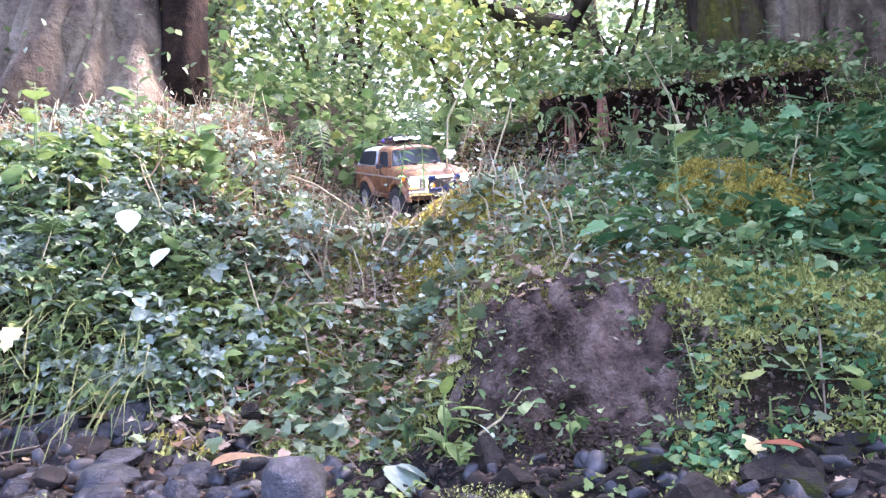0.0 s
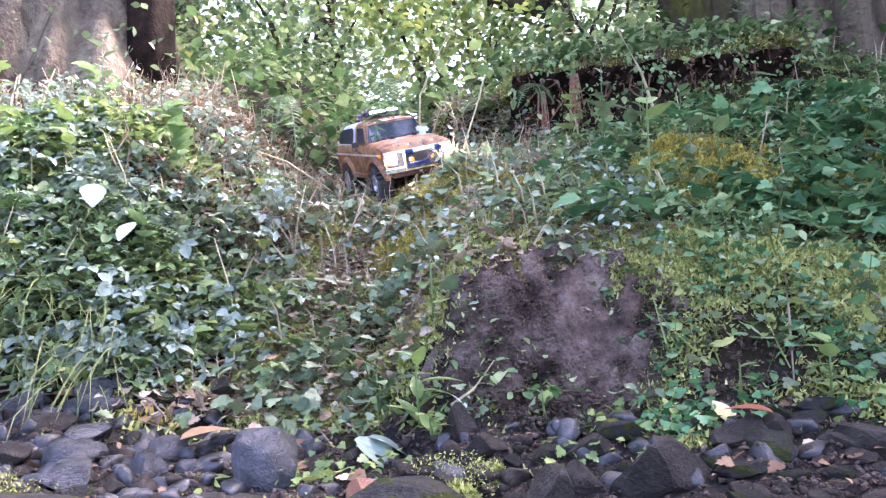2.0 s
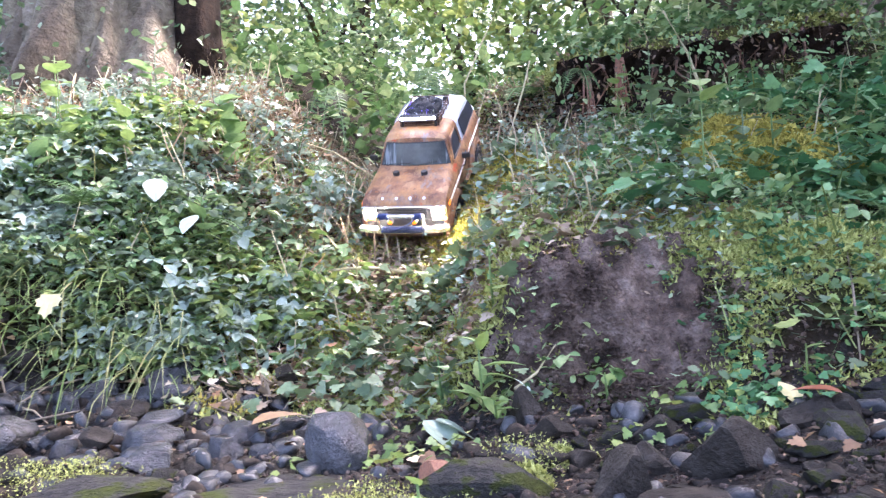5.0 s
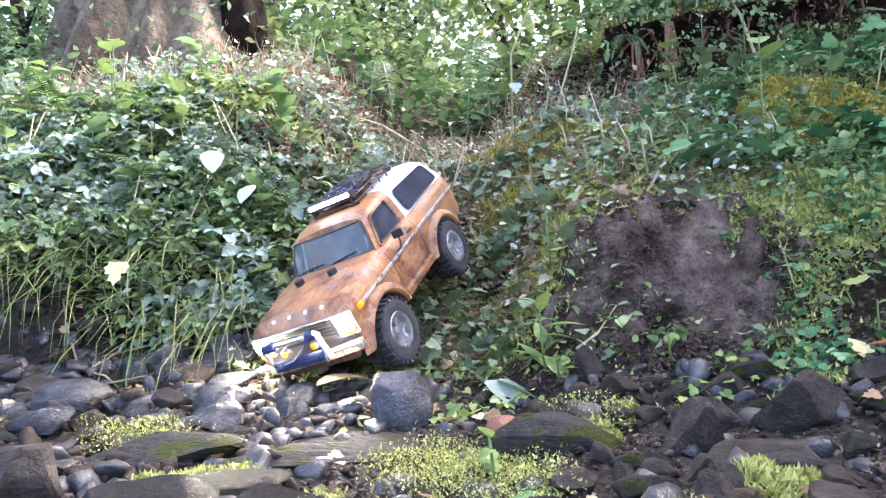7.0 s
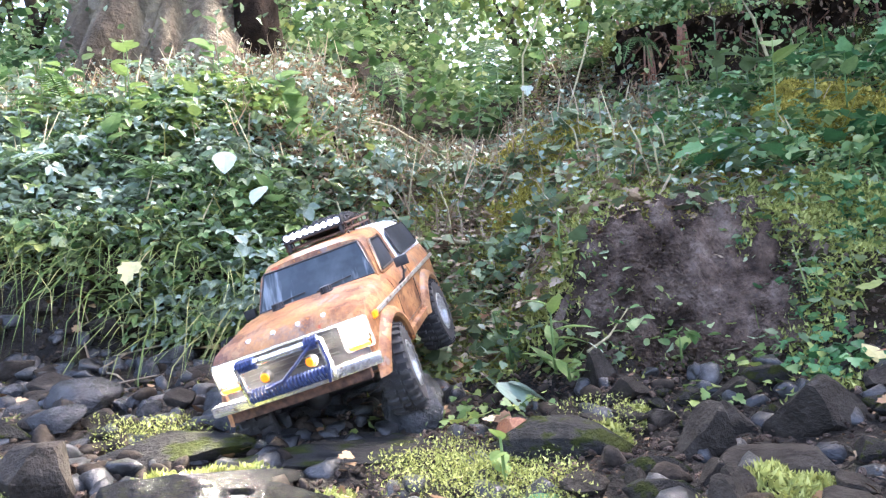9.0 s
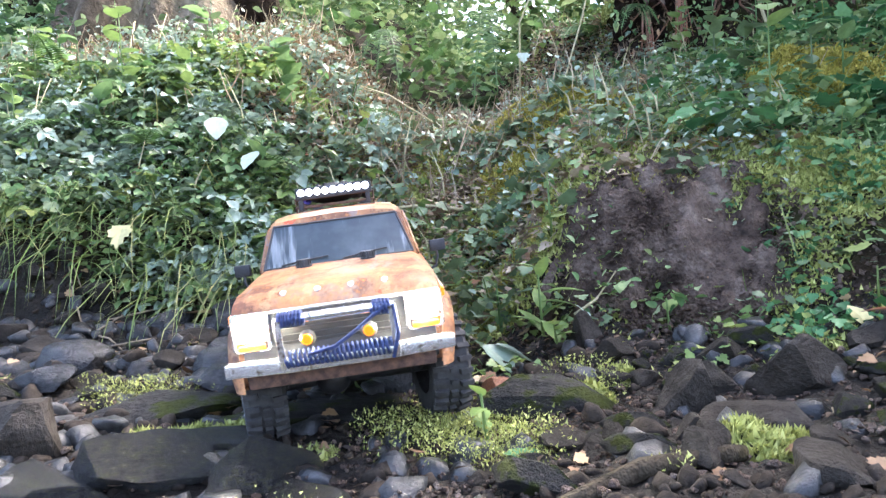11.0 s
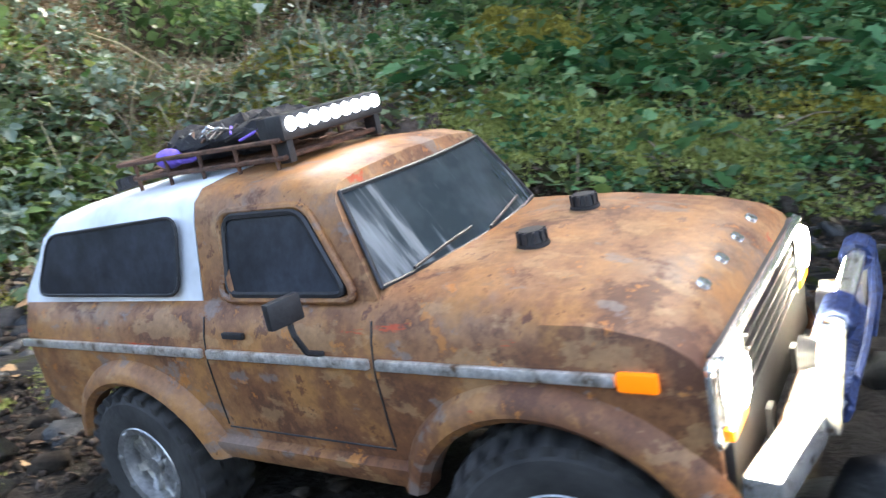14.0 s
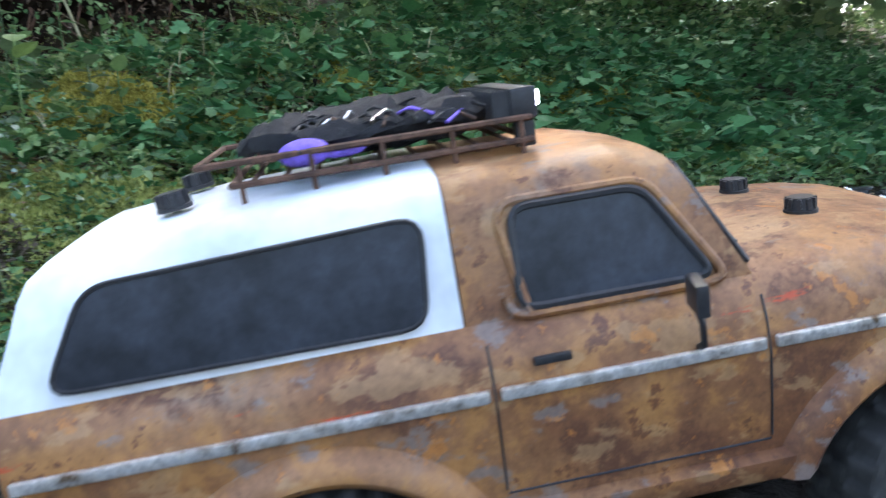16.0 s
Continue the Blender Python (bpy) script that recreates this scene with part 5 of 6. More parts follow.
C_RUST = rust_paint()
C_WHITE = noisy("white_topper", [(0.3, (0.68, 0.71, 0.74)), (0.7, (0.77, 0.8, 0.83))], 9, 0.4, 0, 0, 0, 14)
C_GLASS = plain("dark_tinted_glass", (0.03, 0.035, 0.045), 0.3, 0, 0.5, 16, 0.0)
C_GLASS.node_tree.nodes["Principled BSDF"].inputs["Specular IOR Level"].default_value = 0.25
C_SCREEN = streaked_glass()
C_BLACK = plain("black_plastic", (0.02, 0.02, 0.022), 0.5, 0, 0.3, 80)
C_RUBBER = plain("dusty_rubber", (0.03, 0.029, 0.028), 0.85, 0, 0.45, 45, 0.4)
C_CHROME = noisy("worn_chrome", [(0.34, (0.2, 0.12, 0.07)), (0.44, (0.93, 0.92, 0.88))], 160, 0.16, 0.85, 0.15, 0.001)
C_STRIP = noisy("chipped_chrome_strip", [(0.34, (0.2, 0.13, 0.08)), (0.44, (0.7, 0.66, 0.6)), (0.6, (0.92, 0.9, 0.86))], 70, 0.28, 0.7, 0.15, 0.001, 300)
C_RIM = plain("beadlock_metal", (0.55, 0.54, 0.52), 0.32, 0.85, 0.2, 50)
C_RUSTBAR = plain("rusty_iron_bar", (0.1, 0.05, 0.03), 0.8, 0.1, 0.5, 120, 0.4)
C_ROPE = plain("blue_rope", (0.018, 0.035, 0.11), 0.8, 0, 0.5, 300, 0.6)
C_PURPLE = plain("purple_cloth", (0.2, 0.12, 0.62), 0.7)
C_NET = plain("black_net_cargo", (0.008, 0.008, 0.010), 0.75, 0, 0.7, 200, 1.0)
C_ORANGE = glow("amber_lamp", (1.0, 0.22, 0.004), 0.1)
C_HEAD = glow("lit_headlamp", (1.0, 0.94, 0.7), 110.0)
C_LED = glow("lit_led", (0.8, 0.87, 1.0), 5.0)
C_TAIL = glow("red_tail_lamp", (0.8, 0.05, 0.03), 0.2)


def part(name, bm, mat, parent, label="", smooth=True):
    me = bpy.data.meshes.new(name)
    bmesh.ops.recalc_face_normals(bm, faces=bm.faces)
    bm.to_mesh(me)
    bm.free()
    if smooth:
        me.polygons.foreach_set("use_smooth", [True] * len(me.polygons))
        me.set_sharp_from_angle(angle=radians(38))
    me.materials.append(mat)
    ob = new(name, me)
    ob.parent = parent
    if label:
        ob["label"] = label
    return ob


def box(bm, c, s, rot=None, bevel=0.0):
    m = Matrix.Translation(c) @ (rot or Matrix()) @ Matrix.Diagonal((*s, 1))
    vs = bmesh.ops.create_cube(bm, size=1, matrix=m)["verts"]
    if bevel:
        es = list({e for v in vs for e in v.link_edges})
        bmesh.ops.bevel(bm, geom=es, offset=bevel, segments=2, affect="EDGES", profile=0.6)


def rod(bm, a, b, r, seg=8):
    a, b = Vector(a), Vector(b)
    q = (b - a).to_track_quat("Z", "Y").to_matrix().to_4x4()
    bmesh.ops.create_cone(bm, cap_ends=True, segments=seg, radius1=r, radius2=r, depth=(b - a).length, matrix=Matrix.Translation((a + b) / 2) @ q)


def pipe(bm, pts, r, seg=8):
    for a, b in zip(pts, pts[1:]):
        rod(bm, a, b, r, seg)
    for p in pts[1:-1]:
        bmesh.ops.create_icosphere(bm, subdivisions=1, radius=r * 1.02, matrix=Matrix.Translation(p))


def skin(bm, rows, close=False):
    """Faces between rows of points of equal length."""
    vr = [[bm.verts.new(p) for p in r] for r in rows]
    for a, b in zip(vr, vr[1:]):
        for i in range(len(a) - 1):
            bm.faces.new((a[i], a[i + 1], b[i + 1], b[i]))
        if close:
            bm.faces.new((a[-1], a[0], b[0], b[-1]))
    return vr


def slab(bm, pts, n, t):
    """A flat outline with thickness t along n."""
    n = Vector(n).normalized() * t
    a = [bm.verts.new(p) for p in pts]
    b = [bm.verts.new(Vector(p) + n) for p in pts]
    bm.faces.new(a)
    bm.faces.new(b[::-1])
    for i in range(len(a)):
        j = (i + 1) % len(a)
        bm.faces.new((a[i], b[i], b[j], a[j]))


def rounded(pts, r, k=4):
    """Round the corners of a 3D outline."""
    out = []
    for i, p in enumerate(pts):
        p, a, b = Vector(p), Vector(pts[i - 1]), Vector(pts[(i + 1) % len(pts)])
        u, v = (a - p), (b - p)
        ra, rb = min(r, u.length * 0.45), min(r, v.length * 0.45)
        s, e = p + u.normalized() * ra, p + v.normalized() * rb
        for j in range(k + 1):
            t = j / k
            out.append(s * (1 - t) ** 2 + p * 2 * t * (1 - t) + e * t * t)
    return out


AX_F, AX_R, WHEEL_R, HUB = 0.143, -0.167, 0.058, 0.046
truck = tagged(new("model_truck"), "rusty brown scale model off-road truck with white topper and lit headlamps", "model truck")


def body_side(y, z):
    """Half width of the lower body."""
    z0 = np.interp(z, (0.062, 0.095, 0.128, 0.14, 0.158, 0.17), (0.1085, 0.1115, 0.1128, 0.112, 0.105, 0.094))
    taper = np.interp(y, (-0.295, -0.27, 0.18, 0.21, 0.222), (0.95, 1.0, 1.0, 0.98, 0.94))
    return float(z0 * taper)


def arch(y, z_low):
    """Lower edge of the body with its wheel arches."""
    z = z_low
    for ax, r in ((AX_F, 0.075), (AX_R, 0.07)):
        d = abs(y - ax)
        if d < r:
            z = max(z, HUB + math.sqrt(r * r - d * d) * 0.92)
    return min(z, 0.126)


def lower_body():
    bm = bmesh.new()
    ys = sorted(set(np.round(np.concatenate([np.linspace(-0.298, 0.222, 50), np.linspace(AX_F - 0.078, AX_F + 0.078, 34), np.linspace(AX_R - 0.073, AX_R + 0.073, 30)]), 4)))
    rows = []
    for y in ys:
        low = float(np.interp(y, (-0.298, -0.24, -0.23, 0.21, 0.228), (0.082, 0.07, 0.063, 0.063, 0.07)))
        zb = arch(y, low)
        top = float(np.interp(y, (-0.298, 0.03, 0.06, 0.12, 0.18, 0.205, 0.216, 0.222), (0.165, 0.168, 0.169, 0.168, 0.161, 0.156, 0.149, 0.14)))
        crown = float(np.interp(y, (0.05, 0.1, 0.19, 0.222), (0.0, 0.005, 0.004, 0.0)))
        side = [zb, zb + (0.128 - zb) * 0.35, zb + (0.128 - zb) * 0.7, 0.128, 0.133, 0.145, 0.156]
        side = [min(z, top - 0.006 - 0.002 * (6 - k)) for k, z in enumerate(side)]
        right = [(body_side(y, z), y, z) for z in side]
        w = 0.094 * float(np.interp(y, (-0.298, 0.18, 0.222), (1, 1, 0.95)))
        right += [(w + 0.004, y, min(0.163, top - 0.004)), (w - 0.004, y, top), (0.062, y, top + crown * 0.6), (0.055, y, top + crown), (0.0, y, top + crown)]
        left = [(-x, yy, z) for x, yy, z in right[::-1][1:]]
        rows.append(right + left)
    vr = skin(bm, rows)
    bm.faces.new(vr[0])
    bm.faces.new(vr[-1][::-1])
    part("body", bm, C_RUST, truck, "rust-streaked brown and orange painted body")


lower_body()


def flare(ax, r, sgn):
    """Raised lip round a wheel arch."""
    bm = bmesh.new()
    rows = []
    for a in np.linspace(-8, 188, 26):
        c, s = math.cos(radians(a)), math.sin(radians(a))
        ring = []
        for dr, dx in ((-0.002, -0.004), (-0.002, 0.007), (0.0025, 0.0105), (0.008, 0.0095), (0.0135, 0.005), (0.017, -0.001)):
            y, z = ax + (r + dr) * c, HUB + (r + dr) * s * 0.92
            ring.append((sgn * (body_side(y, min(z, 0.128)) + dx), y, max(z, 0.062)))
        rows.append(ring)
    skin(bm, rows)
    part("wheel_arch_flare", bm, C_RUST, truck)


for sg in (1, -1):
    flare(AX_F, 0.075, sg)
    flare(AX_R, 0.07, sg)
    bm = bmesh.new()
    box(bm, (sg * 0.1085, -0.012, 0.0695), (0.014, 0.166, 0.0145), Matrix.Rotation(radians(14 * sg), 4, "Y"), 0.004)
    part("rocker_panel", bm, C_RUST, truck)
    # chrome side strips between the seams
    for y0, y1 in ((-0.292, -0.083), (-0.078, 0.05), (0.055, 0.185)):
        bm = bmesh.new()
        box(bm, (sg * 0.1135, (y0 + y1) / 2, 0.1345), (0.0036, y1 - y0, 0.006), None, 0.0014)
        part("chrome_side_strip", bm, C_STRIP, truck, "worn chrome strip")
    for y in (0.0525, -0.0805):
        bm = bmesh.new()
        pipe(bm, [(sg * (body_side(y, z) + 0.0002), y, z) for z in (0.085, 0.1, 0.115, 0.128, 0.145, 0.156)], 0.0006, 6)
        part("door_seam", bm, C_BLACK, truck)
    bm = bmesh.new()
    pipe(bm, rounded([(sg * 0.0992, -0.067, 0.1645), (sg * 0.0992, 0.041, 0.1645), (sg * 0.0862, 0.007, 0.2165), (sg * 0.0862, -0.065, 0.2165)], 0.01) + [Vector((sg * 0.0992, -0.057, 0.1645))], 0.0024, 8)
    part("window_frame", bm, C_RUST, truck)
    bm = bmesh.new()
    pipe(bm, [(sg * (body_side(0, 0.083) + 0.0002), y, 0.083) for y in (-0.08, -0.03, 0.02, 0.052)], 0.0006, 6)
    part("door_seam", bm, C_BLACK, truck)
    bm = bmesh.new()
    box(bm, (sg * 0.1115, -0.052, 0.1465), (0.003, 0.018, 0.004), None, 0.001)
    part("door_handle", bm, C_BLACK, truck)
    bm = bmesh.new()
    box(bm, (sg * 0.112, 0.194, 0.1335), (0.004, 0.018, 0.009), None, 0.0015)
    part("side_marker_lamp", bm, C_ORANGE, truck, "lit amber side marker")


def house(y0, y1, name, mat, front, rear, label):
    """A stretch of the cabin shell between two stations: rails, sides and roof."""
    bm = bmesh.new()
    rows = []
    for y in np.linspace(y0, y1, 16):
        zt = float(np.interp(y, (-0.292, -0.265, -0.2, -0.1, 0.0, 0.03), (0.205, 0.222, 0.2285, 0.2325, 0.231, 0.224)))
        wt = float(np.interp(y, (-0.292, -0.2, 0.0, 0.03), (0.074, 0.079, 0.081, 0.079)))
        sect = [(0.098, 0.16), (0.0965, 0.168), (wt + 0.0075, zt - 0.021), (wt + 0.003, zt - 0.009), (wt - 0.006, zt - 0.002), (wt - 0.03, zt + 0.001), (0, zt + 0.0025)]
        rows.append([(x, y, z) for x, z in sect] + [(-x, y, z) for x, z in sect[::-1][1:]])
    # the ends lean with the screens
    for r, lean in ((rows[0], rear), (rows[-1], front)):
        for i, (x, y, z) in enumerate(r):
            r[i] = (x, y + lean * (0.226 - z) / 0.06, z)
    if front:
        for k in range(8, 15):
            u = (k - 7) / 8
            for i, (x, y, z) in enumerate(rows[k]):
                rows[k][i] = (x, y + front * u * u * (0.226 - z) / 0.06, z)
    if rear:
        for k in range(1, 8):
            u = (8 - k) / 8
            for i, (x, y, z) in enumerate(rows[k]):
                rows[k][i] = (x, y + rear * u * u * (0.226 - z) / 0.06, z)
    vr = skin(bm, rows)
    bm.faces.new(vr[0])
    bm.faces.new(vr[-1][::-1])
    return part(name, bm, mat, truck, label)


house(-0.0875, 0.022, "cab", C_RUST, 0.03, 0.0, "rusty cab shell")
house(-0.276, -0.0885, "topper", C_WHITE, 0.0, -0.022, "white fibreglass topper")


def pane(name, pts, out, mat, rim, r=0.008, label=""):
    """A pane with a rubber seal, standing just off the shell."""
    o = Vector(out).normalized()
    bm = bmesh.new()
    pr = rounded([Vector(p) + o * 0.0012 for p in pts], r)
    slab(bm, pr, o, 0.0012)
    g = part(name, bm, mat, truck, label, False)
    bm = bmesh.new()
    pipe(bm, [p + o * 0.0012 for p in pr] + [pr[0] + o * 0.0012], rim, 6)
    part("seal", bm, C_BLACK, g)


for sg in (1, -1):
    n = (sg, 0, 0.24)
    pane("side_window", [(sg * 0.0965, -0.061, 0.167), (sg * 0.0965, 0.034, 0.167), (sg * 0.086, 0.004, 0.213), (sg * 0.086, -0.059, 0.213)], n, C_GLASS, 0.0021, 0.009, "tinted door window")
    pane("side_window", [(sg * 0.0985, -0.273, 0.1675), (sg * 0.0985, -0.105, 0.1675), (sg * 0.0885, -0.1, 0.2165), (sg * 0.08972, -0.25, 0.2105)], n, C_GLASS, 0.0012, 0.012, "dark quarter window of the topper")
bm = bmesh.new()
glass_rows, rim = [], []
for v in np.linspace(0, 1, 9):
    w, z0, y0 = 0.0925 - 0.0155 * v, 0.1695 + 0.05 * v, 0.0535 - 0.0275 * v
    glass_rows.append([(w * u, y0 + 0.0125 * (1 - u * u) * (1 - 0.45 * v), z0) for u in np.linspace(-1, 1, 17)])
skin(bm, glass_rows)
bmesh.ops.solidify(bm, geom=bm.faces[:], thickness=0.0012)
screen = part("windscreen", bm, C_SCREEN, truck, "dark reflecting curved windscreen")
bm = bmesh.new()
pipe(bm, glass_rows[0] + [r[-1] for r in glass_rows[1:]] + glass_rows[-1][::-1][1:] + [r[0] for r in glass_rows[::-1][1:]], 0.0015, 6)
part("seal", bm, C_BLACK, screen)
for x0, x1 in ((0.07, 0.012), (-0.005, -0.06)):
    bm = bmesh.new()
    pipe(bm, [(x, 0.0565 - 0.55 * (z - 0.1695) + 0.0125 * (1 - (x / 0.0925) ** 2), z) for x, z in ((x0, 0.1725), ((x0 + x1) / 2, 0.176), (x1, 0.178))], 0.0011, 6)
    part("wiper", bm, C_BLACK, truck)


def knob(p, tilt=0.0):
    """Knurled body-post cap."""
    bm = bmesh.new()
    m = Matrix.Translation(p) @ Matrix.Rotation(tilt, 4, "X")
    bmesh.ops.create_cone(bm, cap_ends=True, segments=18, radius1=0.0092, radius2=0.0092, depth=0.002, matrix=m)
    bmesh.ops.create_cone(bm, cap_ends=True, segments=14, radius1=0.0078, radius2=0.0068, depth=0.007, matrix=m @ Matrix.Translation((0, 0, 0.0045)))
    for i in range(10):
        a = i * math.pi / 5
        box(bm, m @ Vector((0.0075 * math.cos(a), 0.0075 * math.sin(a), 0.0045)), (0.002, 0.002, 0.0062), m.to_3x3().to_4x4() @ Matrix.Rotation(a, 4, "Z"))
    part("post_cap", bm, C_BLACK, truck, "black knurled cap")


for sg in (1, -1):
    knob((sg * 0.037, 0.117, 0.1735))
    knob((sg * 0.037, -0.216, 0.2315), radians(6))

# plain bright studs along the hood's front edge
for x in (0.053, 0.0175, -0.0175, -0.053):
    bm = bmesh.new()
    bmesh.ops.create_cone(bm, cap_ends=True, segments=12, radius1=0.0042, radius2=0.0034, depth=0.003, matrix=Matrix.Translation((x, 0.209, 0.1555)) @ Matrix.Rotation(radians(-35), 4, "X"))
    part("hood_stud", bm, C_CHROME, truck)

# grille, headlamps, bumper
bm = bmesh.new()
box(bm, (0, 0.2225, 0.122), (0.2, 0.006, 0.04), None, 0.002)
part("grille_panel", bm, C_BLACK, truck, "black grille panel")
bm = bmesh.new()
box(bm, (0, 0.2235, 0.0885), (0.198, 0.006, 0.034), None, 0.002)
part("valance", bm, C_BLACK, truck, "black panel below the grille")
for i in range(5):
    bm = bmesh.new()
    box(bm, (0, 0.2265, 0.108 + i * 0.0065), (0.122, 0.003, 0.0016))
    part("grille_bar", bm, C_BLACK, truck)
bm = bmesh.new()
box(bm, (0, 0.2255, 0.1405), (0.2, 0.005, 0.0035), None, 0.001)
part("grille_trim", bm, C_CHROME, truck, "bright trim above the grille")
for sg in (1, -1):
    bm = bmesh.new()
    pr = rounded([(sg * 0.071, 0.2255, 0.103), (sg * 0.107, 0.2225, 0.103), (sg * 0.107, 0.2225, 0.14), (sg * 0.071, 0.2255, 0.14)], 0.004)
    pipe(bm, pr + [pr[0]], 0.0022, 6)
    h = part("headlamp", bm, C_CHROME, truck, "square lit headlamp in a chrome frame")
    bm = bmesh.new()
    box(bm, (sg * 0.089, 0.2245, 0.1255), (0.032, 0.005, 0.028), None, 0.003)
    part("bezel", bm, C_CHROME, h, "bright square lamp bezel")
    bm = bmesh.new()
    bmesh.ops.create_cone(bm, cap_ends=True, segments=24, radius1=0.0132, radius2=0.0118, depth=0.005, matrix=Matrix.Translation((sg * 0.089, 0.2285, 0.126)) @ Matrix.Rotation(radians(-90), 4, "X"))
    part("lens", bm, C_HEAD, h, "glaring warm white lens")
    bm = bmesh.new()
    box(bm, (sg * 0.089, 0.226, 0.1065), (0.027, 0.005, 0.006), None, 0.0015)
    part("indicator", bm, C_ORANGE, h, "amber indicator")
    bm = bmesh.new()
    bmesh.ops.create_cone(bm, cap_ends=True, segments=16, radius1=0.0085, radius2=0.0065, depth=0.008, matrix=Matrix.Translation((sg * 0.031, 0.247, 0.112)) @ Matrix.Rotation(radians(-90), 4, "X"))
    spot = part("spot_lamp", bm, C_BLACK, truck)
    bm = bmesh.new()
    bmesh.ops.create_cone(bm, cap_ends=True, segments=14, radius1=0.006, radius2=0.005, depth=0.002, matrix=Matrix.Translation((sg * 0.031, 0.2518, 0.112)) @ Matrix.Rotation(radians(-90), 4, "X"))
    part("lens", bm, C_ORANGE, spot, "lit amber lens")
    bm = bmesh.new()
    box(bm, (sg * 0.086, 0.244, 0.089), (0.058, 0.016, 0.014), Matrix.Rotation(radians(-9 * sg), 4, "Z"), 0.002)
    part("bumper_end", bm, C_CHROME, truck, "bright bumper end")
bm = bmesh.new()
box(bm, (0, 0.247, 0.088), (0.118, 0.018, 0.013), None, 0.002)
part("bumper", bm, C_CHROME, truck, "worn bright steel bumper")
bm = bmesh.new()
box(bm, (0, 0.238, 0.074), (0.19, 0.012, 0.014), None, 0.003)
part("skid_bar", bm, C_RUSTBAR, truck)
# bull bar with wound blue rope
bull = new("bull_bar")
bull.parent = truck
bull["label"] = "bright bull bar"
for sg in (1, -1):
    bm = bmesh.new()
    box(bm, (sg * 0.056, 0.259, 0.112), (0.007, 0.011, 0.052), Matrix.Rotation(radians(-6), 4, "X"), 0.002)
    part("post", bm, C_CHROME, bull)
bm = bmesh.new()
rod(bm, (-0.056, 0.262, 0.136), (0.056, 0.262, 0.136), 0.005, 12)
part("top_tube", bm, C_CHROME, bull)


def coil(x0, x1, y, z, r, n):
    bm = bmesh.new()
    pts = [(x0 + (x1 - x0) * i / (n * 8), y + r * math.cos(i * math.pi / 4), z + r * math.sin(i * math.pi / 4)) for i in range(n * 8 + 1)]
    pipe(bm, pts, 0.0017, 5)
    part("rope_coil", bm, C_ROPE, truck, "wound blue rope")


coil(0.054, 0.03, 0.262, 0.136, 0.0068, 7)
coil(-0.054, -0.036, 0.262, 0.136, 0.0068, 5)
coil(-0.052, 0.052, 0.258, 0.096, 0.0075, 22)
bm = bmesh.new()
pipe(bm, [(-0.05, 0.268, 0.138), (-0.02, 0.27, 0.118), (0.004, 0.268, 0.104), (0.03, 0.266, 0.1)], 0.002, 6)
part("rope_strand", bm, C_ROPE, truck)
bm = bmesh.new()
pipe(bm, [(-0.058, 0.268, 0.138), (-0.06, 0.27, 0.11), (-0.052, 0.266, 0.085)], 0.002, 6)
part("rope_strand", bm, C_ROPE, truck)

# mirrors
for sg in (1, -1):
    bm = bmesh.new()
    pipe(bm, [(sg * 0.112, 0.018, 0.1385), (sg * 0.121, 0.016, 0.143), (sg * 0.125, 0.014, 0.155), (sg * 0.124, 0.012, 0.163)], 0.0017, 6)
    arm = part("mirror_arm", bm, C_BLACK, truck)
    bm = bmesh.new()
    box(bm, (sg * 0.126, 0.012, 0.169), (0.021, 0.006, 0.015), Matrix.Rotation(radians(-12 * sg), 4, "Z"), 0.0015)
    part("mirror_head", bm, C_BLACK, arm)

# tail
bm = bmesh.new()
box(bm, (0, -0.3, 0.092), (0.2, 0.012, 0.016), None, 0.003)
part("rear_bumper", bm, C_CHROME, truck)
for sg in (1, -1):
    bm = bmesh.new()
    box(bm, (sg * 0.093, -0.2985, 0.133), (0.014, 0.006, 0.026), None, 0.002)
    part("tail_lamp", bm, C_TAIL, truck, "red tail lamp")
bm = bmesh.new()
slab(bm, rounded([(0.07, -0.297, 0.172), (-0.07, -0.297, 0.172), (-0.06, -0.284, 0.205), (0.06, -0.284, 0.205)], 0.006), (0, -1, 0.4), 0.002)
part("rear_window", bm, C_GLASS, truck)

# chassis, axles, shocks
bm = bmesh.new()
for sg in (1, -1):
    box(bm, (sg * 0.035, -0.02, 0.078), (0.01, 0.5, 0.016), None, 0.002)
box(bm, (0, 0.0, 0.068), (0.09, 0.16, 0.014), None, 0.004)
box(bm, (0, -0.03, 0.1), (0.17, 0.46, 0.03), None, 0.004)
part("chassis", bm, C_BLACK, truck)
for ax in (AX_F, AX_R):
    bm = bmesh.new()
    rod(bm, (-0.105, ax, HUB), (0.105, ax, HUB), 0.0085, 10)
    bmesh.ops.create_icosphere(bm, subdivisions=2, radius=0.021, matrix=Matrix.Translation((0.02, ax, HUB)))
    part("axle", bm, C_BLACK, truck)
    for sg in (1, -1):
        bm = bmesh.new()
        rod(bm, (sg * 0.075, ax + 0.02, HUB), (sg * 0.065, ax + 0.035, 0.118), 0.007, 10)
        part("shock_absorber", bm, C_BLACK, truck)


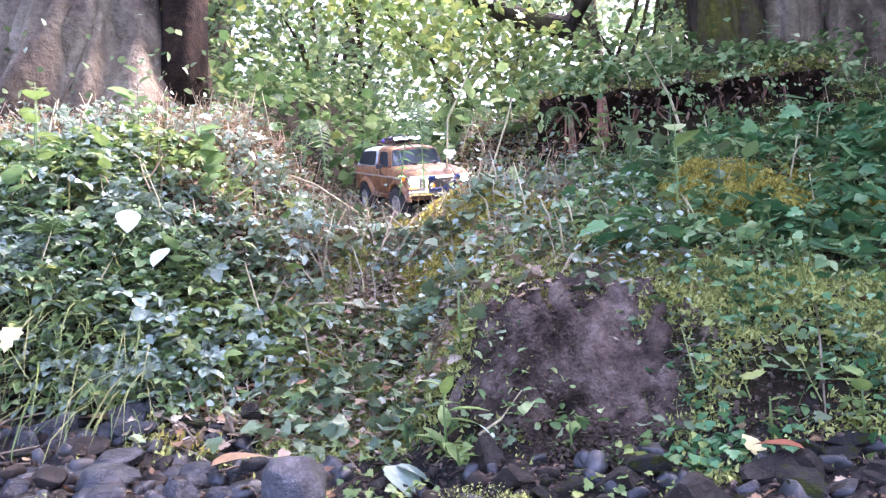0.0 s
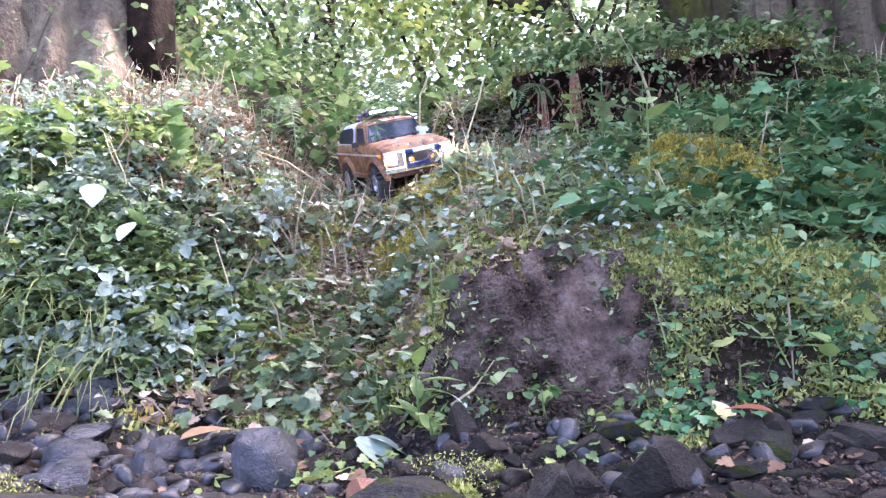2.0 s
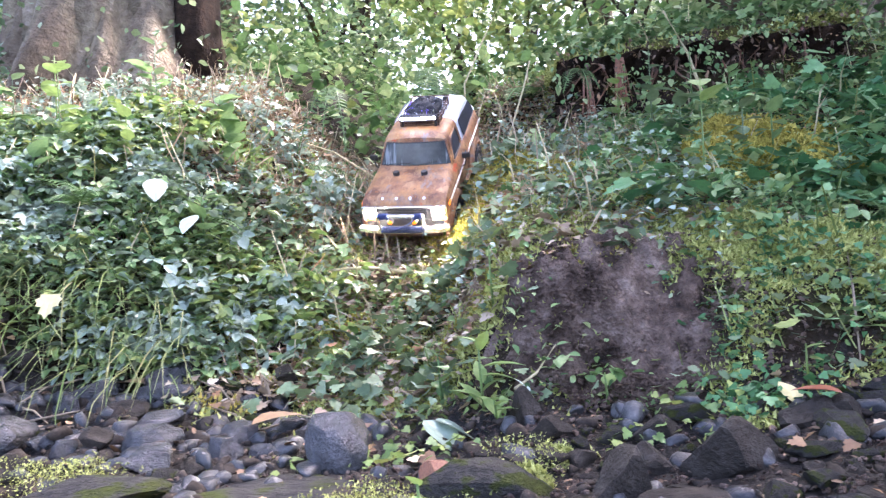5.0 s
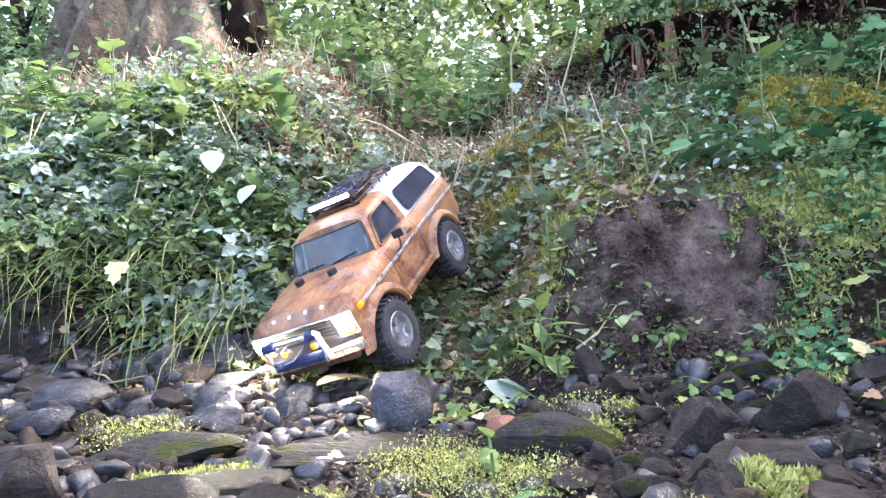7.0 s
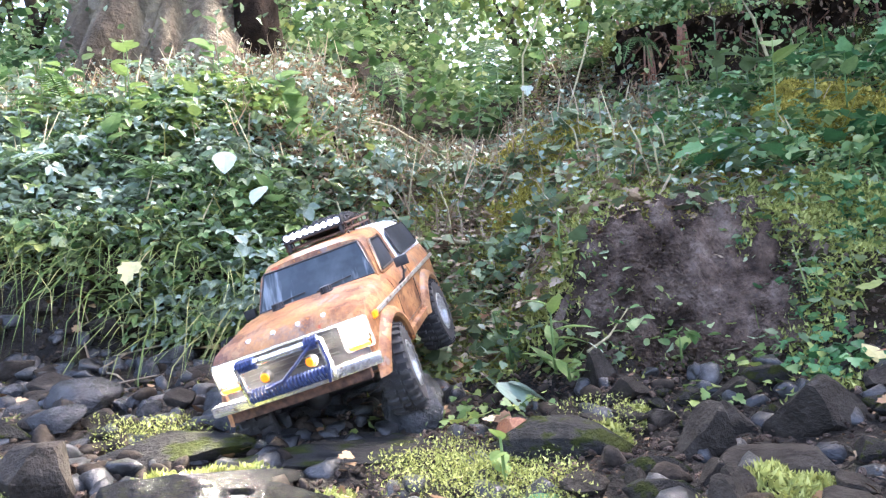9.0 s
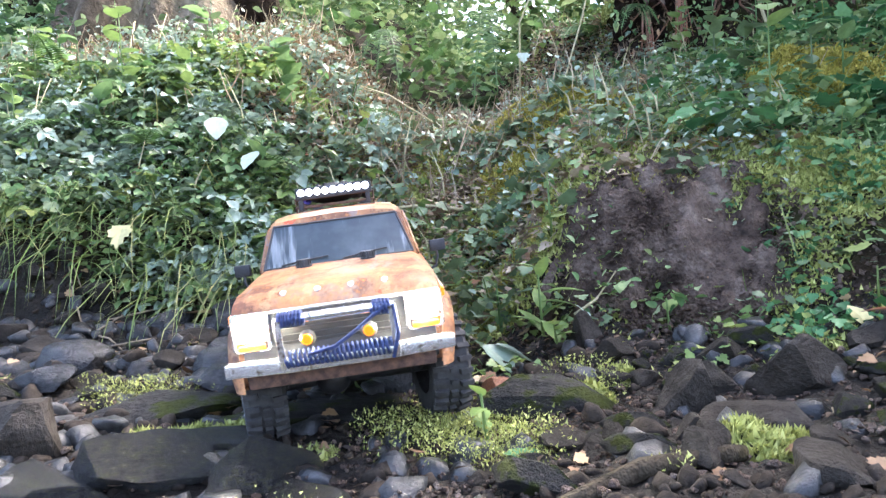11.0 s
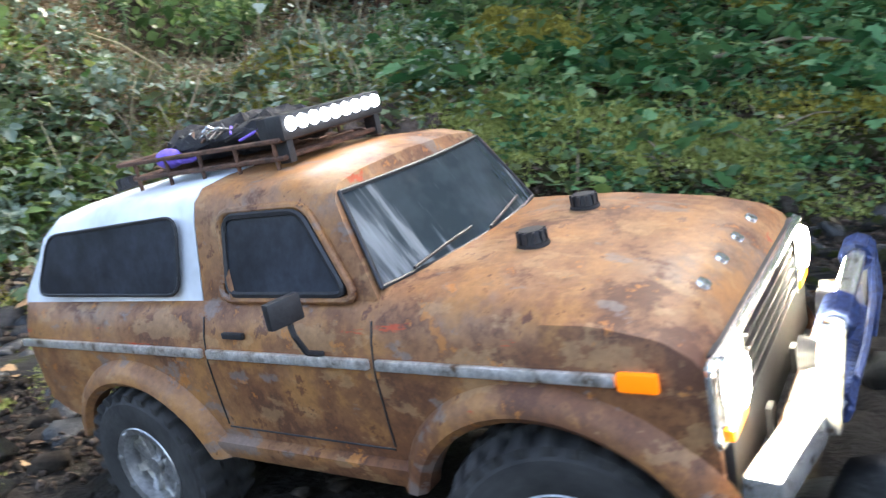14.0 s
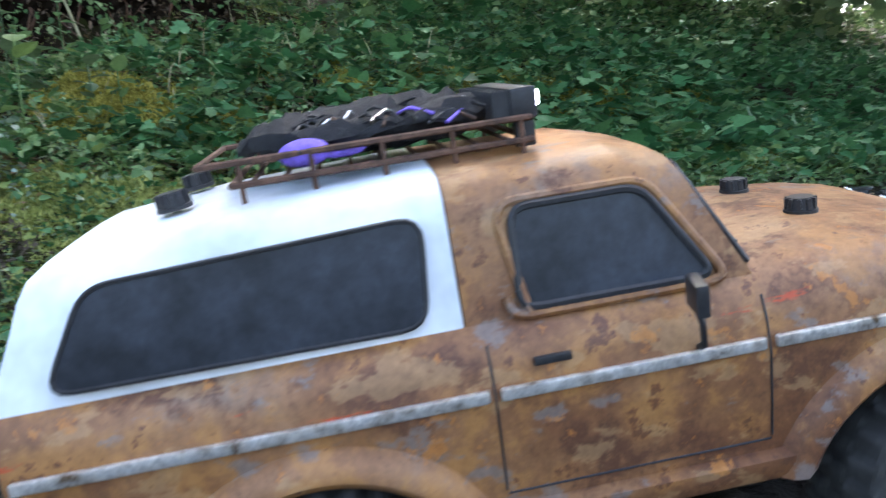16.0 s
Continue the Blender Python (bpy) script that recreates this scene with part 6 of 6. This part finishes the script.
def wheel(ax, sgn):
    """Tyre with lugs, beadlock rim with spokes; its axle lies along x."""
    bm = bmesh.new()
    prof = [(-0.0215, 0.033), (-0.0235, 0.042), (-0.0225, 0.051), (-0.018, 0.0555), (0.018, 0.0555), (0.0225, 0.051), (0.0235, 0.042), (0.0215, 0.033)]
    rows = [[(x, r * math.cos(a), r * math.sin(a)) for x, r in prof] for a in np.linspace(0, 2 * math.pi, 41)[:-1]]
    rows.append(rows[0])
    skin(bm, rows)
    bmesh.ops.remove_doubles(bm, verts=bm.verts, dist=1e-5)
    for i in range(26):
        a = i * 2 * math.pi / 26
        for x, sw, off in ((-0.0145, 12, 0), (0.0145, -12, 0.5), (0.0, 0, 0.25)):
            b = a + off * 2 * math.pi / 26
            box(bm, (x, 0.0565 * math.cos(b), 0.0565 * math.sin(b)), (0.015 if x else 0.008, 0.0052, 0.0065), Matrix.Rotation(b, 4, "X") @ Matrix.Rotation(radians(90), 4, "X") @ Matrix.Rotation(radians(sw), 4, "Y"))
    root = new("wheel")
    root.parent = truck
    root.matrix_basis = pose(sgn * 0.101, ax, HUB)
    part("tyre", bm, C_RUBBER, root, "black lugged rubber tyre")
    bm = bmesh.new()
    o = sgn * 0.016
    prof = [(o + sgn * 0.0035, 0.034), (o + sgn * 0.006, 0.032), (o + sgn * 0.005, 0.027), (o - sgn * 0.006, 0.0255), (o - sgn * 0.012, 0.006), (o - sgn * 0.012, 0.001)]
    rows = [[(x, r * math.cos(a), r * math.sin(a)) for x, r in prof] for a in np.linspace(0, 2 * math.pi, 33)]
    skin(bm, rows)
    for i in range(8):
        a = i * math.pi / 4
        box(bm, (o - sgn * 0.005, 0.0165 * math.cos(a), 0.0165 * math.sin(a)), (0.006, 0.02, 0.006), Matrix.Rotation(a, 4, "X"), 0.0012)
        bmesh.ops.create_cone(bm, cap_ends=True, segments=6, radius1=0.0014, radius2=0.0014, depth=0.003, matrix=Matrix.Translation((o + sgn * 0.006, 0.0298 * math.cos(a + 0.3), 0.0298 * math.sin(a + 0.3))) @ Matrix.Rotation(radians(90), 4, "Y"))
    rod(bm, (o - sgn * 0.012, 0, 0), (o + sgn * 0.001, 0, 0), 0.0065, 12)
    part("rim", bm, C_RIM, root, "bright bolted metal rim")
    return root


WHEELS = [wheel(ax, sg) for ax in (AX_F, AX_R) for sg in (1, -1)]

# roof rack and its load
rack = new("roof_rack")
rack.parent = truck
rack["label"] = "rusty wire roof rack"
for z, y0 in ((0.239, -0.185), (0.25, -0.2)):
    bm = bmesh.new()
    pipe(bm, [(0.052, y0, z), (0.052, -0.035, z), (-0.052, -0.035, z), (-0.052, y0, z), (0.052, y0, z)], 0.0017, 6)
    part("rail", bm, C_RUSTBAR, rack)
for sg in (1, -1):
    for y in (-0.18, -0.145, -0.11, -0.075, -0.04):
        bm = bmesh.new()
        rod(bm, (sg * 0.052, y, 0.229), (sg * 0.052, y, 0.25), 0.0014, 6)
        part("rack_post", bm, C_RUSTBAR, rack)
for y in np.linspace(-0.175, -0.045, 9):
    bm = bmesh.new()
    rod(bm, (-0.052, y, 0.239), (0.052, y, 0.239), 0.0013, 6)
    part("rack_slat", bm, C_RUSTBAR, rack)
bm = bmesh.new()
bmesh.ops.create_icosphere(bm, subdivisions=4, radius=1, matrix=Matrix.Translation((0, -0.112, 0.254)) @ Matrix.Diagonal((0.048, 0.073, 0.012, 1)))
for v in bm.verts:
    k = noise.noise(v.co * 60) * 0.008 + noise.noise(v.co * 170) * 0.006
    v.co += v.normal * 0 + Vector((0, k * 0.5, k))
    v.co.z = max(v.co.z, 0.241)
load = part("netted_cargo", bm, C_NET, truck, "black netted cargo on the roof rack")
rl = random.Random(4)
for i in range(120):
    bm = bmesh.new()
    x, y = rl.uniform(-0.042, 0.042), rl.uniform(-0.165, -0.06)
    z = 0.252 + 0.013 * math.sqrt(max(0, 1 - (x / 0.048) ** 2 - ((y + 0.112) / 0.072) ** 2))
    a, l = rl.uniform(0, 6.3), rl.uniform(0.012, 0.03)
    dx, dy = math.cos(a) * l / 2, math.sin(a) * l / 2
    pipe(bm, [(x - dx, y - dy, z - 0.002), (x, y, z + 0.002), (x + dx, y + dy, z - 0.002)], 0.0009, 5)
    part("cord", bm, rl.choice((C_NET, C_NET, C_NET, C_BLACK, C_BLACK, C_BLACK, C_NET, C_NET, C_CHROME, C_NET, C_NET, C_NET, C_WHITE, C_PURPLE, C_RUSTBAR)), load)
bm = bmesh.new()
bmesh.ops.create_icosphere(bm, subdivisions=3, radius=1, matrix=Matrix.Translation((0.046, -0.148, 0.249)) @ Matrix.Diagonal((0.007, 0.013, 0.007, 1)))
bmesh.ops.create_icosphere(bm, subdivisions=2, radius=1, matrix=Matrix.Translation((0.047, -0.13, 0.247)) @ Matrix.Diagonal((0.004, 0.012, 0.003, 1)))
part("purple_pouch", bm, C_PURPLE, load, "small purple cloth pouch")
# lamp bar
bm = bmesh.new()
box(bm, (0, -0.037, 0.257), (0.102, 0.014, 0.016), None, 0.002)
bar = part("lamp_bar", bm, C_BLACK, truck, "black finned lamp bar")
for i in range(14):
    bm = bmesh.new()
    box(bm, (-0.048 + i * 0.0074, -0.048, 0.257), (0.0016, 0.01, 0.014))
    part("fin", bm, C_BLACK, bar)
for sg in (1, -1):
    bm = bmesh.new()
    box(bm, (sg * 0.045, -0.037, 0.243), (0.006, 0.01, 0.016), None, 0.001)
    part("bracket", bm, C_BLACK, bar)
for i in range(9):
    bm = bmesh.new()
    bmesh.ops.create_cone(bm, cap_ends=True, segments=14, radius1=0.0045, radius2=0.004, depth=0.002, matrix=Matrix.Translation((-0.0432 + i * 0.0108, -0.0292, 0.2585)) @ Matrix.Rotation(radians(-90), 4, "X"))
    part("led", bm, C_LED, bar, "lit white lamp")


# ---- what moves ----
def motions():
    walk(truck, [(r[0], pose(*r[1:])) for r in CAR_ROWS])
    # the wheels roll with the way that the truck has gone
    T = [r[0] for r in CAR_ROWS]
    P = np.array([r[1:4] for r in CAR_ROWS])
    gone = np.concatenate([[0], np.cumsum(np.linalg.norm(np.diff(P, axis=0), axis=1))])
    for w in WHEELS:
        base = w.matrix_basis.copy()
        turn = 18.0 if base.translation.y > 0 else 0.0
        rows = []
        for t in np.linspace(0, 16, 81):
            a = math.degrees(np.interp(t, T, gone) / WHEEL_R)
            s = turn * float(np.interp(t, (0, 3, 5.5, 8, 10.5, 13, 14, 16), (0.2, -0.5, -0.6, 0.3, 0.6, 1, 0.8, 0.5)))
            rows.append((float(t), Matrix.Translation(base.translation) @ Matrix.Rotation(radians(s), 4, "Z") @ Matrix.Rotation(radians(-a), 4, "X")))
        walk(w, rows)


motions()
